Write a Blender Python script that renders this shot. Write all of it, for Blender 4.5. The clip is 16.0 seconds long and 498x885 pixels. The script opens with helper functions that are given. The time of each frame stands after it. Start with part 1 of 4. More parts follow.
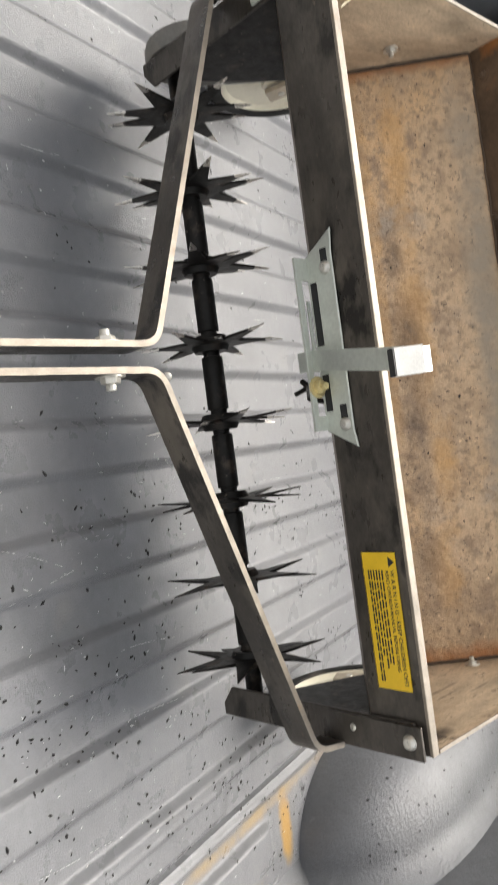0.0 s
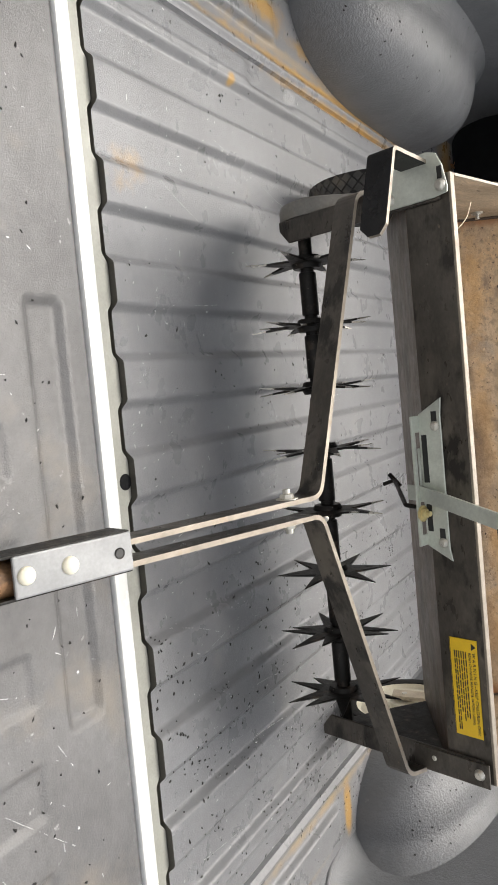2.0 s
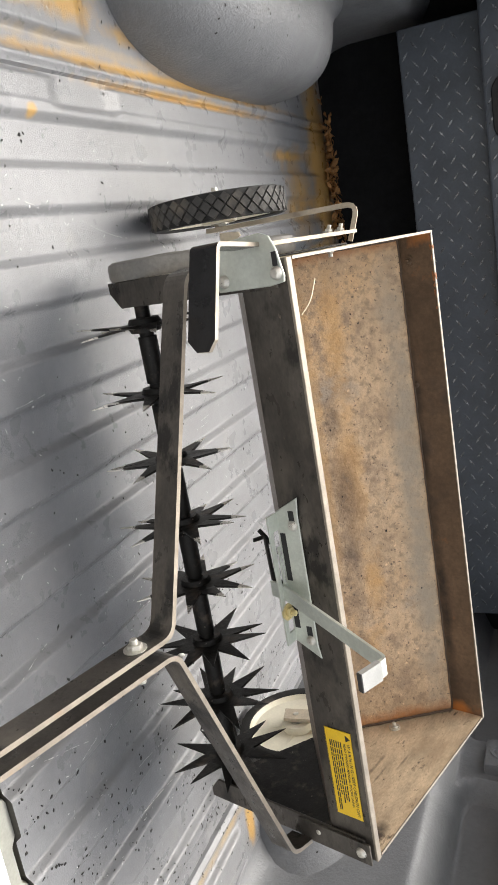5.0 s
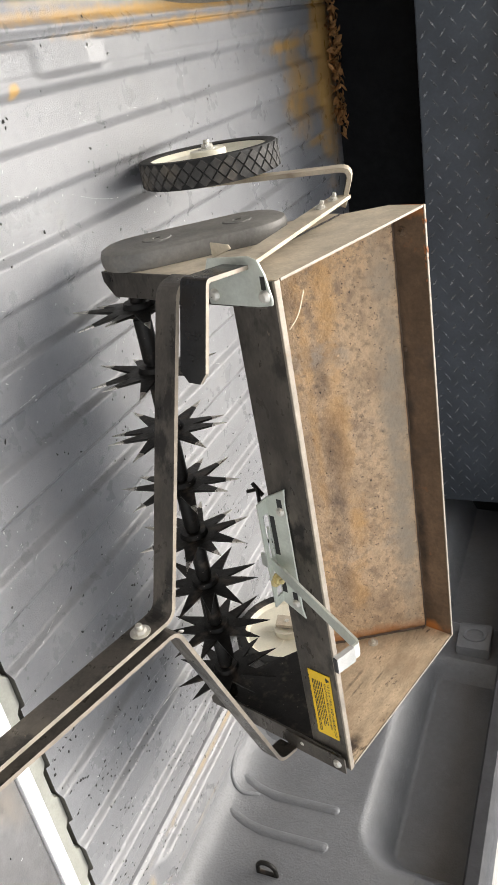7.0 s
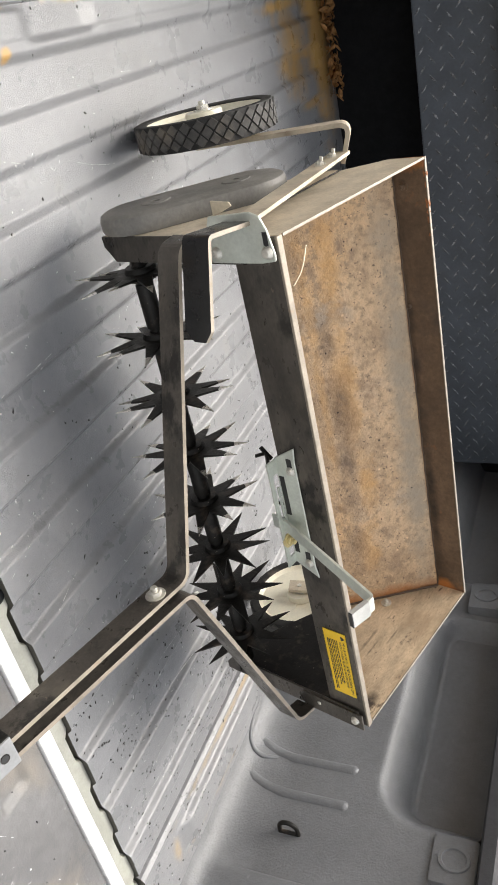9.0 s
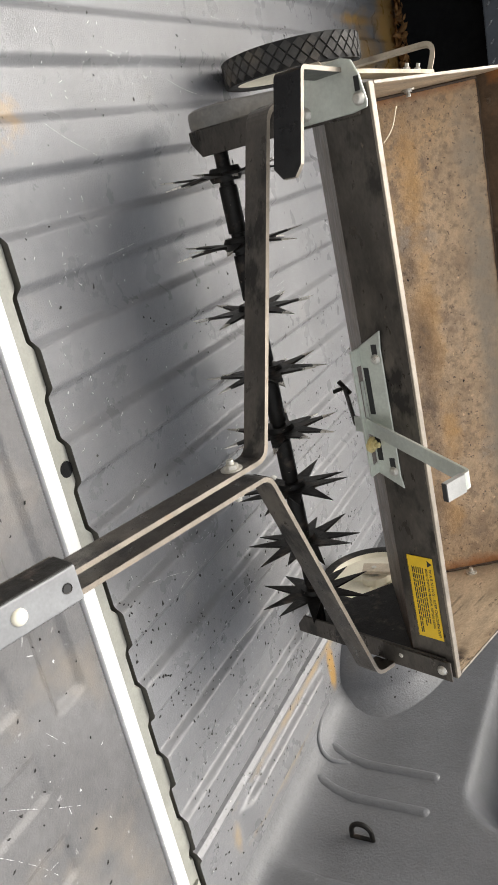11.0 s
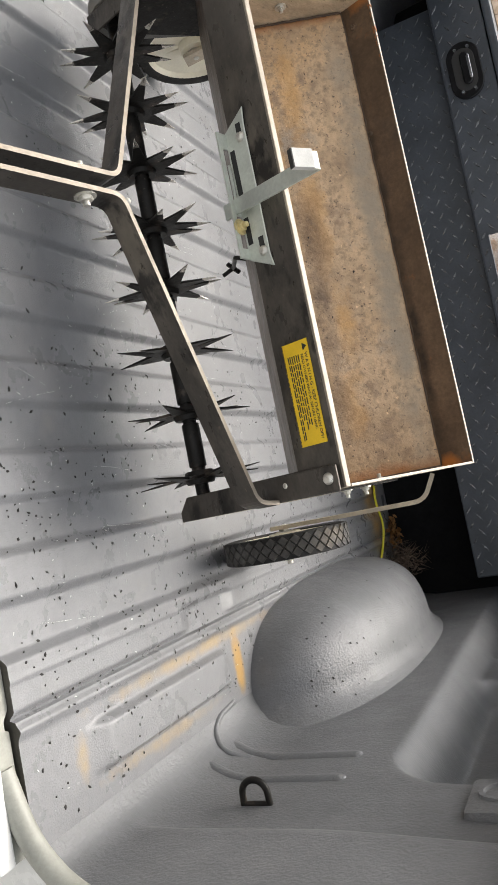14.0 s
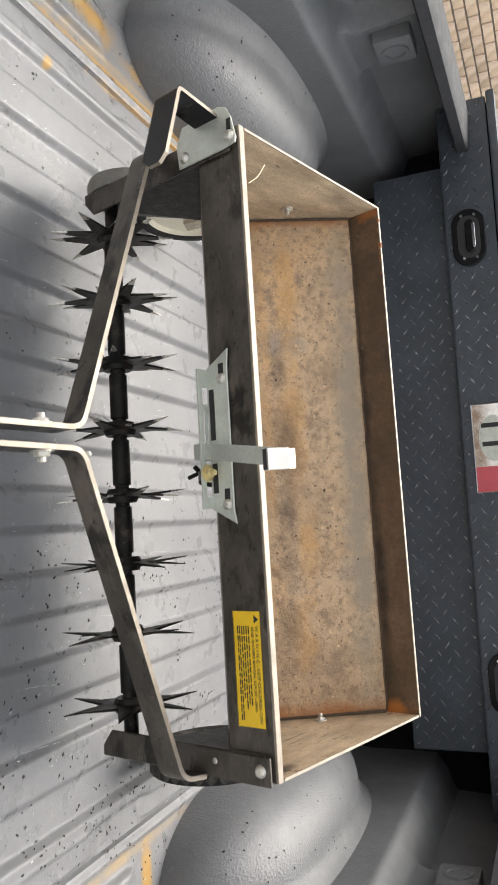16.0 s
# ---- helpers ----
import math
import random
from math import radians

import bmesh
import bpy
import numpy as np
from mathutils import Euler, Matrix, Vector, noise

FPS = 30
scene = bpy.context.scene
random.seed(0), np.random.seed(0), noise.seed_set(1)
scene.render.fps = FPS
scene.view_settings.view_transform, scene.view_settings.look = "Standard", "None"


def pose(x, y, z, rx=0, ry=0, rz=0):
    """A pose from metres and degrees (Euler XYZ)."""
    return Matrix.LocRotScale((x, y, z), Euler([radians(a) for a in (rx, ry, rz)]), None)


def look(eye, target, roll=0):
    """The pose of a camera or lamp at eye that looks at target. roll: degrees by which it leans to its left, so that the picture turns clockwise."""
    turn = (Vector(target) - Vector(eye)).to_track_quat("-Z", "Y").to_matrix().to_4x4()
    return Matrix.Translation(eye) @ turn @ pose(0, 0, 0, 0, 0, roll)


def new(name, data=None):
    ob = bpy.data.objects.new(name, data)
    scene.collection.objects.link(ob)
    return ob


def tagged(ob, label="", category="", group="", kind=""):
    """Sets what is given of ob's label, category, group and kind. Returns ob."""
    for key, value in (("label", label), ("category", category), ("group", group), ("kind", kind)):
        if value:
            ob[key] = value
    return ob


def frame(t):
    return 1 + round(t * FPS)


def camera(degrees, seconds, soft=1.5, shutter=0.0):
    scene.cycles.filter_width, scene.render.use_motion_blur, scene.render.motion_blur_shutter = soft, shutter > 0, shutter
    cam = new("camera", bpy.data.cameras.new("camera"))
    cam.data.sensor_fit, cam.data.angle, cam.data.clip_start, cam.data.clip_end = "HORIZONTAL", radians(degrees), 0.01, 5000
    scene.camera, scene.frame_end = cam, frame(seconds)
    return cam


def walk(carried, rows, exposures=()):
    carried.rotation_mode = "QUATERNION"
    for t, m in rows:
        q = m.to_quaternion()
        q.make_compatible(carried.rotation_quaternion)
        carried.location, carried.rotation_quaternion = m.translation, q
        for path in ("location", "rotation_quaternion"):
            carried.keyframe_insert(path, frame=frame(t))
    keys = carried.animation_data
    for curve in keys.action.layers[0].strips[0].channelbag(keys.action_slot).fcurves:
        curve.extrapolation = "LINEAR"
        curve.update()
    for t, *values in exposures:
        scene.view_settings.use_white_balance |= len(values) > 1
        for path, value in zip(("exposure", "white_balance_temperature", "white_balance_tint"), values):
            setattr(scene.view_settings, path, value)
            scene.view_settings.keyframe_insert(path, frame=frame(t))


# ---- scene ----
# Bed floor is z = 0, its open end is y = 0, the cab lies towards +y.
cam = camera(36.0, 16.0, shutter=0.25)
METRES = 2.88
BASE = pose(0.0908, -0.4611, 0.6200, -77.643, -58.745, 75.906)
ROWS = [
    (0.0, 0.0, 0.0, 0.0, 0.0, 0.0, -0.0),
    (0.5, -0.0062, -0.013, -0.0027, -1.11, 6.43, -3.28),
    (1.0, -0.0269, -0.0401, 0.0344, -1.3, 4.41, -2.72),
    (1.5, -0.0532, -0.0688, 0.0724, -1.2, -0.96, -2.34),
    (2.0, -0.0678, -0.0876, 0.0794, -1.05, -4.51, -2.14),
    (2.5, -0.0723, -0.1086, 0.0668, -1.35, -4.73, -0.39),
    (3.0, -0.0791, -0.121, 0.0694, -2.77, -3.25, 2.01),
    (3.5, -0.063, -0.108, 0.1374, -5.61, -4.62, 3.76),
    (4.0, -0.0573, -0.0952, 0.1778, -8.24, -8.59, 2.26),
    (4.5, -0.0401, -0.0495, 0.1706, -8.61, -10.94, 1.83),
    (7.0, -0.0255, -0.0351, 0.2608, -8.27, -27.36, 2.13),
    (7.5, -0.0225, -0.0332, 0.2626, -8.53, -27.48, 1.72),
    (8.0, -0.0245, -0.0346, 0.2587, -8.77, -28.11, 2.07),
    (8.5, -0.0258, -0.0352, 0.2554, -8.93, -28.85, 2.95),
    (9.0, -0.028, -0.0384, 0.2536, -8.95, -29.04, 4.16),
    (9.5, -0.0405, -0.0495, 0.2454, -8.86, -29.39, 5.76),
    (12.0, -0.0361, -0.0668, 0.0257, -2.39, -7.53, 0.41),
    (12.5, -0.0241, -0.0708, -0.0446, -3.26, -1.15, -1.1),
    (13.0, -0.0131, -0.0763, -0.0867, -4.42, 2.85, 0.77),
    (13.5, -0.013, -0.071, -0.1058, -4.92, 4.12, 3.26),
    (14.0, -0.0122, -0.0742, -0.1092, -5.3, 4.49, 3.74),
    (14.5, -0.0147, -0.0813, -0.0957, -5.58, 5.79, 1.0),
    (15.0, -0.0206, -0.0885, -0.079, -6.04, 9.52, -2.86),
    (15.5, -0.0136, -0.086, -0.0545, -7.43, 10.6, -4.7),
    (16.0, -0.0057, -0.0624, -0.0048, -8.52, 6.69, -4.16),
]
walk(cam, [(t, BASE @ pose(METRES * x, METRES * y, METRES * z, 90 + pitch, roll, yaw)) for t, x, y, z, yaw, pitch, roll in ROWS],
     [(0.0, 1.09), (1.0, 0.92), (2.5, 0.82), (3.5, 0.91), (4.0, 1.09), (4.5, 1.21), (7.0, 1.33), (9.5, 1.21), (12.0, 0.83), (13.0, 1.08), (14.0, 1.06), (16.0, 1.21)])

# ---- light ----
SUN_EL, SUN_AZ = 62, 342          # degrees; azimuth clockwise from +y
world = bpy.data.worlds.new("sky")
scene.world = world
world.use_nodes = True
wt = world.node_tree
sky = wt.nodes.new("ShaderNodeTexSky")
sky.sky_type = "NISHITA"
sky.sun_disc = False
sky.sun_elevation, sky.sun_rotation = radians(SUN_EL), radians(SUN_AZ)
sky.dust_density = 3.0
pale = wt.nodes.new("ShaderNodeHueSaturation")          # thin overcast takes most of the blue away
pale.inputs["Saturation"].default_value = 0.12
wt.nodes["Background"].inputs["Strength"].default_value = 0.15
wt.links.new(sky.outputs[0], pale.inputs["Color"])
wt.links.new(pale.outputs[0], wt.nodes["Background"].inputs["Color"])
sun = new("sun", bpy.data.lights.new("sun", "SUN"))
sun.data.energy, sun.data.angle, sun.data.color = 1.75, radians(45), (1.0, 0.915, 0.80)
_a, _e = radians(SUN_AZ), radians(SUN_EL)
sun.matrix_world = look((10 * math.sin(_a) * math.cos(_e), 10 * math.cos(_a) * math.cos(_e), 10 * math.sin(_e)), (0, 0, 0))

# ---- materials ----
def material(name, base, rough=0.5, metal=0.0, spots=(), bump=0.0, bump_scale=200.0, var=0.15, var_scale=12.0, rough_var=0.1, stretch=(1, 1, 1), coat=0.0, random_tone=0.0):
    """Base colour with two scales of variation, coloured patches and fine relief. spots: (colour, noise scale, low, high, detail)."""
    m = bpy.data.materials.new(name)
    m.use_nodes = True
    nt = m.node_tree
    b = nt.nodes["Principled BSDF"]
    L = nt.links.new
    co = nt.nodes.new("ShaderNodeTexCoord")
    mp = nt.nodes.new("ShaderNodeMapping")
    mp.inputs["Scale"].default_value = stretch
    L(co.outputs["Object"], mp.inputs["Vector"])

    def noise_of(scale, detail=6.0):
        n = nt.nodes.new("ShaderNodeTexNoise")
        n.inputs["Scale"].default_value, n.inputs["Detail"].default_value, n.inputs["Roughness"].default_value = scale, detail, 0.62
        L(mp.outputs["Vector"], n.inputs["Vector"])
        return n.outputs["Fac"]

    def mapped(fac, a, c, lo=0.0, hi=1.0):
        r = nt.nodes.new("ShaderNodeMapRange")
        r.inputs["From Min"].default_value, r.inputs["From Max"].default_value = a, c
        r.inputs["To Min"].default_value, r.inputs["To Max"].default_value = lo, hi
        L(fac, r.inputs["Value"])
        return r.outputs["Result"]

    def mix(fac, a, c, mode="MIX"):
        x = nt.nodes.new("ShaderNodeMix")
        x.data_type, x.blend_type = "RGBA", mode
        if isinstance(fac, float):
            x.inputs["Factor"].default_value = fac
        else:
            L(fac, x.inputs["Factor"])
        for k, v in ((6, a), (7, c)):
            if isinstance(v, tuple):
                x.inputs[k].default_value = (*v, 1)
            else:
                L(v, x.inputs[k])
        return x.outputs[2]

    dark = tuple(c * (1 - 2 * var) for c in base)
    light = tuple(min(1, c * (1 + 2 * var)) for c in base)
    colour = mix(mapped(noise_of(var_scale), 0.3, 0.7), dark, light)
    fine = mapped(noise_of(var_scale * 14), 0.3, 0.7, 1 - var, 1 + var)
    h = nt.nodes.new("ShaderNodeVectorMath")
    h.operation = "SCALE"
    L(colour, h.inputs[0])
    L(fine, h.inputs["Scale"])
    colour = h.outputs[0]
    if random_tone:
        info = nt.nodes.new("ShaderNodeObjectInfo")
        v = nt.nodes.new("ShaderNodeVectorMath")
        v.operation = "SCALE"
        L(colour, v.inputs[0])
        L(mapped(info.outputs["Random"], 0, 1, 1 - random_tone, 1 + random_tone), v.inputs["Scale"])
        colour = v.outputs[0]
    for c, s, lo, hi, det in spots:
        colour = mix(mapped(noise_of(s, det), lo, hi), colour, c)
    L(colour, b.inputs["Base Color"])
    L(mapped(noise_of(var_scale * 3), 0.3, 0.7, max(0.03, rough - rough_var), min(1, rough + rough_var)), b.inputs["Roughness"])
    b.inputs["Metallic"].default_value = metal
    b.inputs["Coat Weight"].default_value = coat
    if bump:
        bp = nt.nodes.new("ShaderNodeBump")
        bp.inputs["Strength"].default_value, bp.inputs["Distance"].default_value = bump, 0.002
        L(noise_of(bump_scale, 3.0), bp.inputs["Height"])
        L(bp.outputs["Normal"], b.inputs["Normal"])
    return m


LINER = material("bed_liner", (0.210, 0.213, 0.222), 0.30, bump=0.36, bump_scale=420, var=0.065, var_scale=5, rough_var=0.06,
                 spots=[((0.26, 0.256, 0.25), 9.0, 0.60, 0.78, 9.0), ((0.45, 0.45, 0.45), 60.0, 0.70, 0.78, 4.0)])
# same liner on bed sides and housings, darker: their shade is in the colour
LINER_SHADED = material("bed_liner_shaded", (0.160, 0.164, 0.172), 0.40, bump=0.75, bump_scale=210, var=0.07, var_scale=6, rough_var=0.08,
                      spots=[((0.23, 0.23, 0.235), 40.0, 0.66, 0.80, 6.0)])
GATE = material("tailgate_liner", (0.135, 0.134, 0.135), 0.40, bump=0.4, bump_scale=420, var=0.12, var_scale=5,
                spots=[((0.21, 0.19, 0.165), 6.0, 0.54, 0.72, 9.0), ((0.38, 0.38, 0.37), 55.0, 0.68, 0.76, 4.0)])
# liner colour darkened to hold the shade on its front edge
LIP_SHADE = material("shaded_liner_lip", (0.060, 0.056, 0.046), 0.6, bump=0.3, bump_scale=300, var=0.15, var_scale=20)
# near-black liner: deep shade under the toolbox is put into the colour
LINER_DEEP_SHADE = material("deep_shade_liner", (0.006, 0.0065, 0.0075), 0.9, bump=0.4, bump_scale=400)
LINER_DEEP_SHADE.node_tree.nodes["Principled BSDF"].inputs["Specular IOR Level"].default_value = 0.25
WHITE = material("white_paint", (0.80, 0.80, 0.78), 0.25, var=0.03, var_scale=8, coat=0.3, spots=[((0.45, 0.43, 0.38), 18.0, 0.66, 0.85, 8.0)])
# darker and slightly greener than the white paint above
SILL = material("greyish_white_paint", (0.31, 0.312, 0.275), 0.45, var=0.08, var_scale=20)
STEEL = material("dark_worn_steel", (0.076, 0.067, 0.057), 0.36, metal=0.4, bump=0.12, bump_scale=300, var=0.2, var_scale=9, stretch=(1, 2.2, 2.2),
                 spots=[((0.15, 0.13, 0.105), 6.0, 0.52, 0.70, 9.0), ((0.026, 0.023, 0.020), 8.0, 0.54, 0.61, 10.0), ((0.16, 0.13, 0.10), 60.0, 0.66, 0.72, 5.0)], rough_var=0.14)
EDGE = material("bare_steel_edge", (0.265, 0.228, 0.182), 0.45, metal=0.25, var=0.12, var_scale=40, spots=[((0.30, 0.2, 0.12), 30.0, 0.62, 0.8, 6.0)])
RUST = material("rusty_tray_steel", (0.60, 0.425, 0.262), 0.62, metal=0.0, bump=0.9, bump_scale=110, var=0.13, var_scale=6, rough_var=0.12,
                spots=[((0.70, 0.455, 0.235), 4.0, 0.47, 0.60, 10.0), ((0.41, 0.325, 0.24), 6.0, 0.54, 0.63, 13.0), ((0.36, 0.255, 0.160), 90.0, 0.50, 0.66, 8.0), ((0.34, 0.235, 0.15), 42.0, 0.53, 0.68, 15.0), ((0.30, 0.215, 0.145), 15.0, 0.60, 0.74, 15.0), ((0.15, 0.105, 0.072), 170.0, 0.615, 0.67, 4.0), ((0.82, 0.60, 0.36), 75.0, 0.66, 0.72, 6.0)])
RUST_RED = material("orange_rust", (0.26, 0.10, 0.035), 0.75, bump=0.5, bump_scale=220, var=0.25, var_scale=25, spots=[((0.05, 0.035, 0.03), 20.0, 0.56, 0.7, 9.0)])
TAN = material("dusty_tan_steel", (0.50, 0.435, 0.335), 0.6, metal=0.15, bump=0.2, bump_scale=200, var=0.12, var_scale=16,
               spots=[((0.24, 0.19, 0.14), 14.0, 0.60, 0.75, 9.0)])
SCUFFED = material("scuffed_tan_steel", (0.54, 0.43, 0.30), 0.55, metal=0.15, bump=0.3, bump_scale=160, var=0.18, var_scale=10, stretch=(1, 1, 2.5),
                   spots=[((0.36, 0.26, 0.17), 8.0, 0.50, 0.72, 10.0), ((0.12, 0.09, 0.068), 13.0, 0.62, 0.67, 14.0), ((0.13, 0.10, 0.075), 120.0, 0.66, 0.70, 4.0)])
ZINC = material("galvanised_steel", (0.57, 0.60, 0.54), 0.38, metal=0.45, bump=0.08, bump_scale=120, var=0.08, var_scale=14, rough_var=0.08)
BOLT = material("zinc_bolt", (0.62, 0.60, 0.54), 0.35, metal=0.6, var=0.1, var_scale=60)
IRON = material("black_iron", (0.014, 0.013, 0.0115), 0.5, metal=0.2, bump=0.3, bump_scale=250, var=0.2, var_scale=25, spots=[((0.075, 0.058, 0.046), 34.0, 0.55, 0.70, 8.0), ((0.20, 0.17, 0.14), 120.0, 0.69, 0.73, 3.0)])
IRON.node_tree.nodes["Principled BSDF"].inputs["Specular IOR Level"].default_value = 0.3
BLACK = material("black_painted_strap", (0.010, 0.010, 0.011), 0.18, metal=0.0, var=0.2, var_scale=30, spots=[((0.2, 0.19, 0.17), 70.0, 0.70, 0.76, 4.0)])
BLACK.node_tree.nodes["Principled BSDF"].inputs["Specular IOR Level"].default_value = 0.22
TYRE = material("black_rubber", (0.012, 0.012, 0.011), 0.75, bump=0.4, bump_scale=300, var=0.2, var_scale=20, spots=[((0.12, 0.10, 0.085), 18.0, 0.58, 0.8, 8.0)])
TREAD = material("dusty_tread_rubber", (0.055, 0.052, 0.048), 0.75, bump=0.4, bump_scale=300, var=0.3, var_scale=10, spots=[((0.20, 0.17, 0.13), 9.0, 0.58, 0.78, 9.0)])
# worn star tips, with the light they catch put into the pale colour
LIT_WORN = material("lit_worn_tip_steel", (0.55, 0.52, 0.47), 0.3, metal=0.7, var=0.15, var_scale=40)
RAIL = material("black_rail_cap", (0.03, 0.031, 0.035), 0.75, bump=0.3, bump_scale=300, var=0.12, var_scale=10)
CREAM = material("cream_plastic", (0.80, 0.76, 0.62), 0.4, var=0.05, var_scale=15, spots=[((0.35, 0.28, 0.18), 16.0, 0.66, 0.85, 8.0)])
GREY_PLASTIC = material("grey_plastic", (0.148, 0.142, 0.130), 0.6, bump=0.3, bump_scale=200, var=0.15, var_scale=14, spots=[((0.30, 0.27, 0.22), 9.0, 0.55, 0.8, 8.0)])
YELLOW = material("yellow_label", (0.80, 0.52, 0.02), 0.45, var=0.05, var_scale=30, spots=[((0.35, 0.25, 0.05), 50.0, 0.68, 0.8, 6.0)])
INK = material("black_ink", (0.02, 0.02, 0.02), 0.5, var=0.05)
# lugs paler than the toolbox paint: their glints are put into the colour
LUG = material("glint_tread_lug", (0.22, 0.23, 0.245), 0.25, metal=0.7, var=0.3, var_scale=30)
UMBER = material("umber_stained_steel", (0.105, 0.074, 0.052), 0.5, metal=0.2, bump=0.2, bump_scale=250, var=0.2, var_scale=14)
TOOLBOX = material("dark_blue_black_paint", (0.052, 0.061, 0.074), 0.42, metal=0.1, bump=0.1, bump_scale=200, var=0.12, var_scale=10, spots=[((0.05, 0.055, 0.06), 9.0, 0.6, 0.85, 9.0)])
PLATE_GREY = material("grey_zinc_plate", (0.27, 0.275, 0.28), 0.45, metal=0.3, var=0.08, var_scale=20)
BRASS = material("yellowed_zinc_nut", (0.62, 0.52, 0.26), 0.4, metal=0.4, var=0.15, var_scale=60)
PALE_GREY = material("pale_grey_paint", (0.42, 0.42, 0.405), 0.45, var=0.08, var_scale=40)
CHROME = material("chrome", (0.75, 0.76, 0.78), 0.12, metal=1.0, var=0.03)
RED = material("red_enamel", (0.55, 0.09, 0.11), 0.35, var=0.05)
GATE_RUST = material("rusty_hitch_steel", (0.25, 0.14, 0.07), 0.65, metal=0.2, bump=0.4, bump_scale=200, var=0.25, var_scale=30, spots=[((0.07, 0.05, 0.04), 35.0, 0.55, 0.7, 6.0)])
LEAF = material("dry_leaf", (0.30, 0.15, 0.05), 0.8, var=0.3, var_scale=60)
FLUFF = material("brown_fluff", (0.16, 0.12, 0.09), 0.95, var=0.3, var_scale=60)
YWIRE = material("yellow_cord", (0.75, 0.68, 0.05), 0.5, var=0.05)
STRAW = material("dry_straw", (0.72, 0.63, 0.45), 0.7, var=0.1)
SPECK = material("black_specks", (0.012, 0.011, 0.010), 0.7, var=0.2)
CHIP = material("pale_chips", (0.62, 0.62, 0.62), 0.6, var=0.1)
BRICK = material("tan_brick", (0.50, 0.38, 0.27), 0.9, bump=0.5, bump_scale=60, var=0.12, var_scale=12, random_tone=0.22,
                 spots=[((0.62, 0.52, 0.42), 5.0, 0.5, 0.7, 8.0), ((0.42, 0.20, 0.14), 3.0, 0.62, 0.72, 4.0)])
MORTAR = material("dark_mortar", (0.20, 0.175, 0.15), 0.95, bump=0.4, bump_scale=120, var=0.1)
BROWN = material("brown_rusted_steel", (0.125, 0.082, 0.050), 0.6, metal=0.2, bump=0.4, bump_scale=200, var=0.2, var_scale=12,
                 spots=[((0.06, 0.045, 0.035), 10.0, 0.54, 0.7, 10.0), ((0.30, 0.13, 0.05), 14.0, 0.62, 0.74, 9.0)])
ASPHALT = material("driveway_concrete", (0.30, 0.29, 0.27), 0.9, bump=0.4, bump_scale=90, var=0.12, var_scale=3)


def add_patches(m, patches, colour):
    """Dust and other colours laid in patches (x, y, half length in x, in y, strength), broken up by noise."""
    nt = m.node_tree
    L = nt.links.new
    b = nt.nodes["Principled BSDF"]
    old = b.inputs["Base Color"].links[0].from_socket
    co = nt.nodes.new("ShaderNodeTexCoord")
    total = None
    for cx, cy, sx, sy, k, *zz in patches:
        mp = nt.nodes.new("ShaderNodeMapping")
        mp.vector_type = "TEXTURE"
        mp.inputs["Location"].default_value = (cx, cy, zz[0] if zz else 0)
        mp.inputs["Scale"].default_value = (sx, sy, zz[1] if zz else 1.0)
        L(co.outputs["Object"], mp.inputs["Vector"])
        ln = nt.nodes.new("ShaderNodeVectorMath")
        ln.operation = "LENGTH"
        L(mp.outputs["Vector"], ln.inputs[0])
        r = nt.nodes.new("ShaderNodeMapRange")
        r.inputs["From Min"].default_value, r.inputs["From Max"].default_value = 0.3, 1.6
        r.inputs["To Min"].default_value, r.inputs["To Max"].default_value = k, 0.0
        L(ln.outputs["Value"], r.inputs["Value"])
        if total is None:
            total = r.outputs["Result"]
        else:
            mx = nt.nodes.new("ShaderNodeMath")
            mx.operation = "MAXIMUM"
            L(total, mx.inputs[0])
            L(r.outputs["Result"], mx.inputs[1])
            total = mx.outputs[0]
    n = nt.nodes.new("ShaderNodeTexNoise")
    n.inputs["Scale"].default_value, n.inputs["Detail"].default_value, n.inputs["Roughness"].default_value = 22.0, 9.0, 0.68
    L(co.outputs["Object"], n.inputs["Vector"])
    add = nt.nodes.new("ShaderNodeMath")
    add.operation = "ADD"
    L(total, add.inputs[0])
    L(n.outputs["Fac"], add.inputs[1])
    r = nt.nodes.new("ShaderNodeMapRange")
    r.inputs["From Min"].default_value, r.inputs["From Max"].default_value = 0.78, 1.22
    L(add.outputs[0], r.inputs["Value"])
    x = nt.nodes.new("ShaderNodeMix")
    x.data_type = "RGBA"
    L(r.outputs["Result"], x.inputs["Factor"])
    L(old, x.inputs[6])
    x.inputs[7].default_value = (*colour, 1)
    L(x.outputs[2], b.inputs["Base Color"])


# tan and yellow dust on the bed floor
add_patches(LINER, [(0.726, 0.30, 0.013, 0.20, 0.52), (0.688, 0.105, 0.035, 0.018, 0.55), (0.632, 0.46, 0.012, 0.34, 0.62), (-0.745, 0.60, 0.012, 0.5, 0.5)], (0.36, 0.275, 0.17))
add_patches(LINER, [(0.690, 0.560, 0.055, 0.019, 0.85),
                 (-0.80, 0.46, 0.035, 0.10, 0.82), (-0.80, 0.34, 0.030, 0.22, 0.74), (-0.84, 0.22, 0.03, 0.12, 0.72), (-0.62, 1.42, 0.018, 0.16, 0.70), (-0.50, 1.50, 0.018, 0.12, 0.70), (-0.38, 1.56, 0.018, 0.10, 0.66), (-0.700, 0.85, 0.010, 0.45, 0.66), (-0.78, 0.66, 0.02, 0.10, 0.6), (-0.725, 0.80, 0.012, 0.7, 0.72),
                 (-0.645, 0.345, 0.010, 0.012, 0.8), (-0.60, 1.66, 0.30, 0.09, 0.92), (-0.52, 1.45, 0.14, 0.12, 0.62), (0.45, 1.6, 0.3, 0.08, 0.6), (-0.45, 0.05, 0.05, 0.06, 0.4)],
         (0.42, 0.26, 0.09))
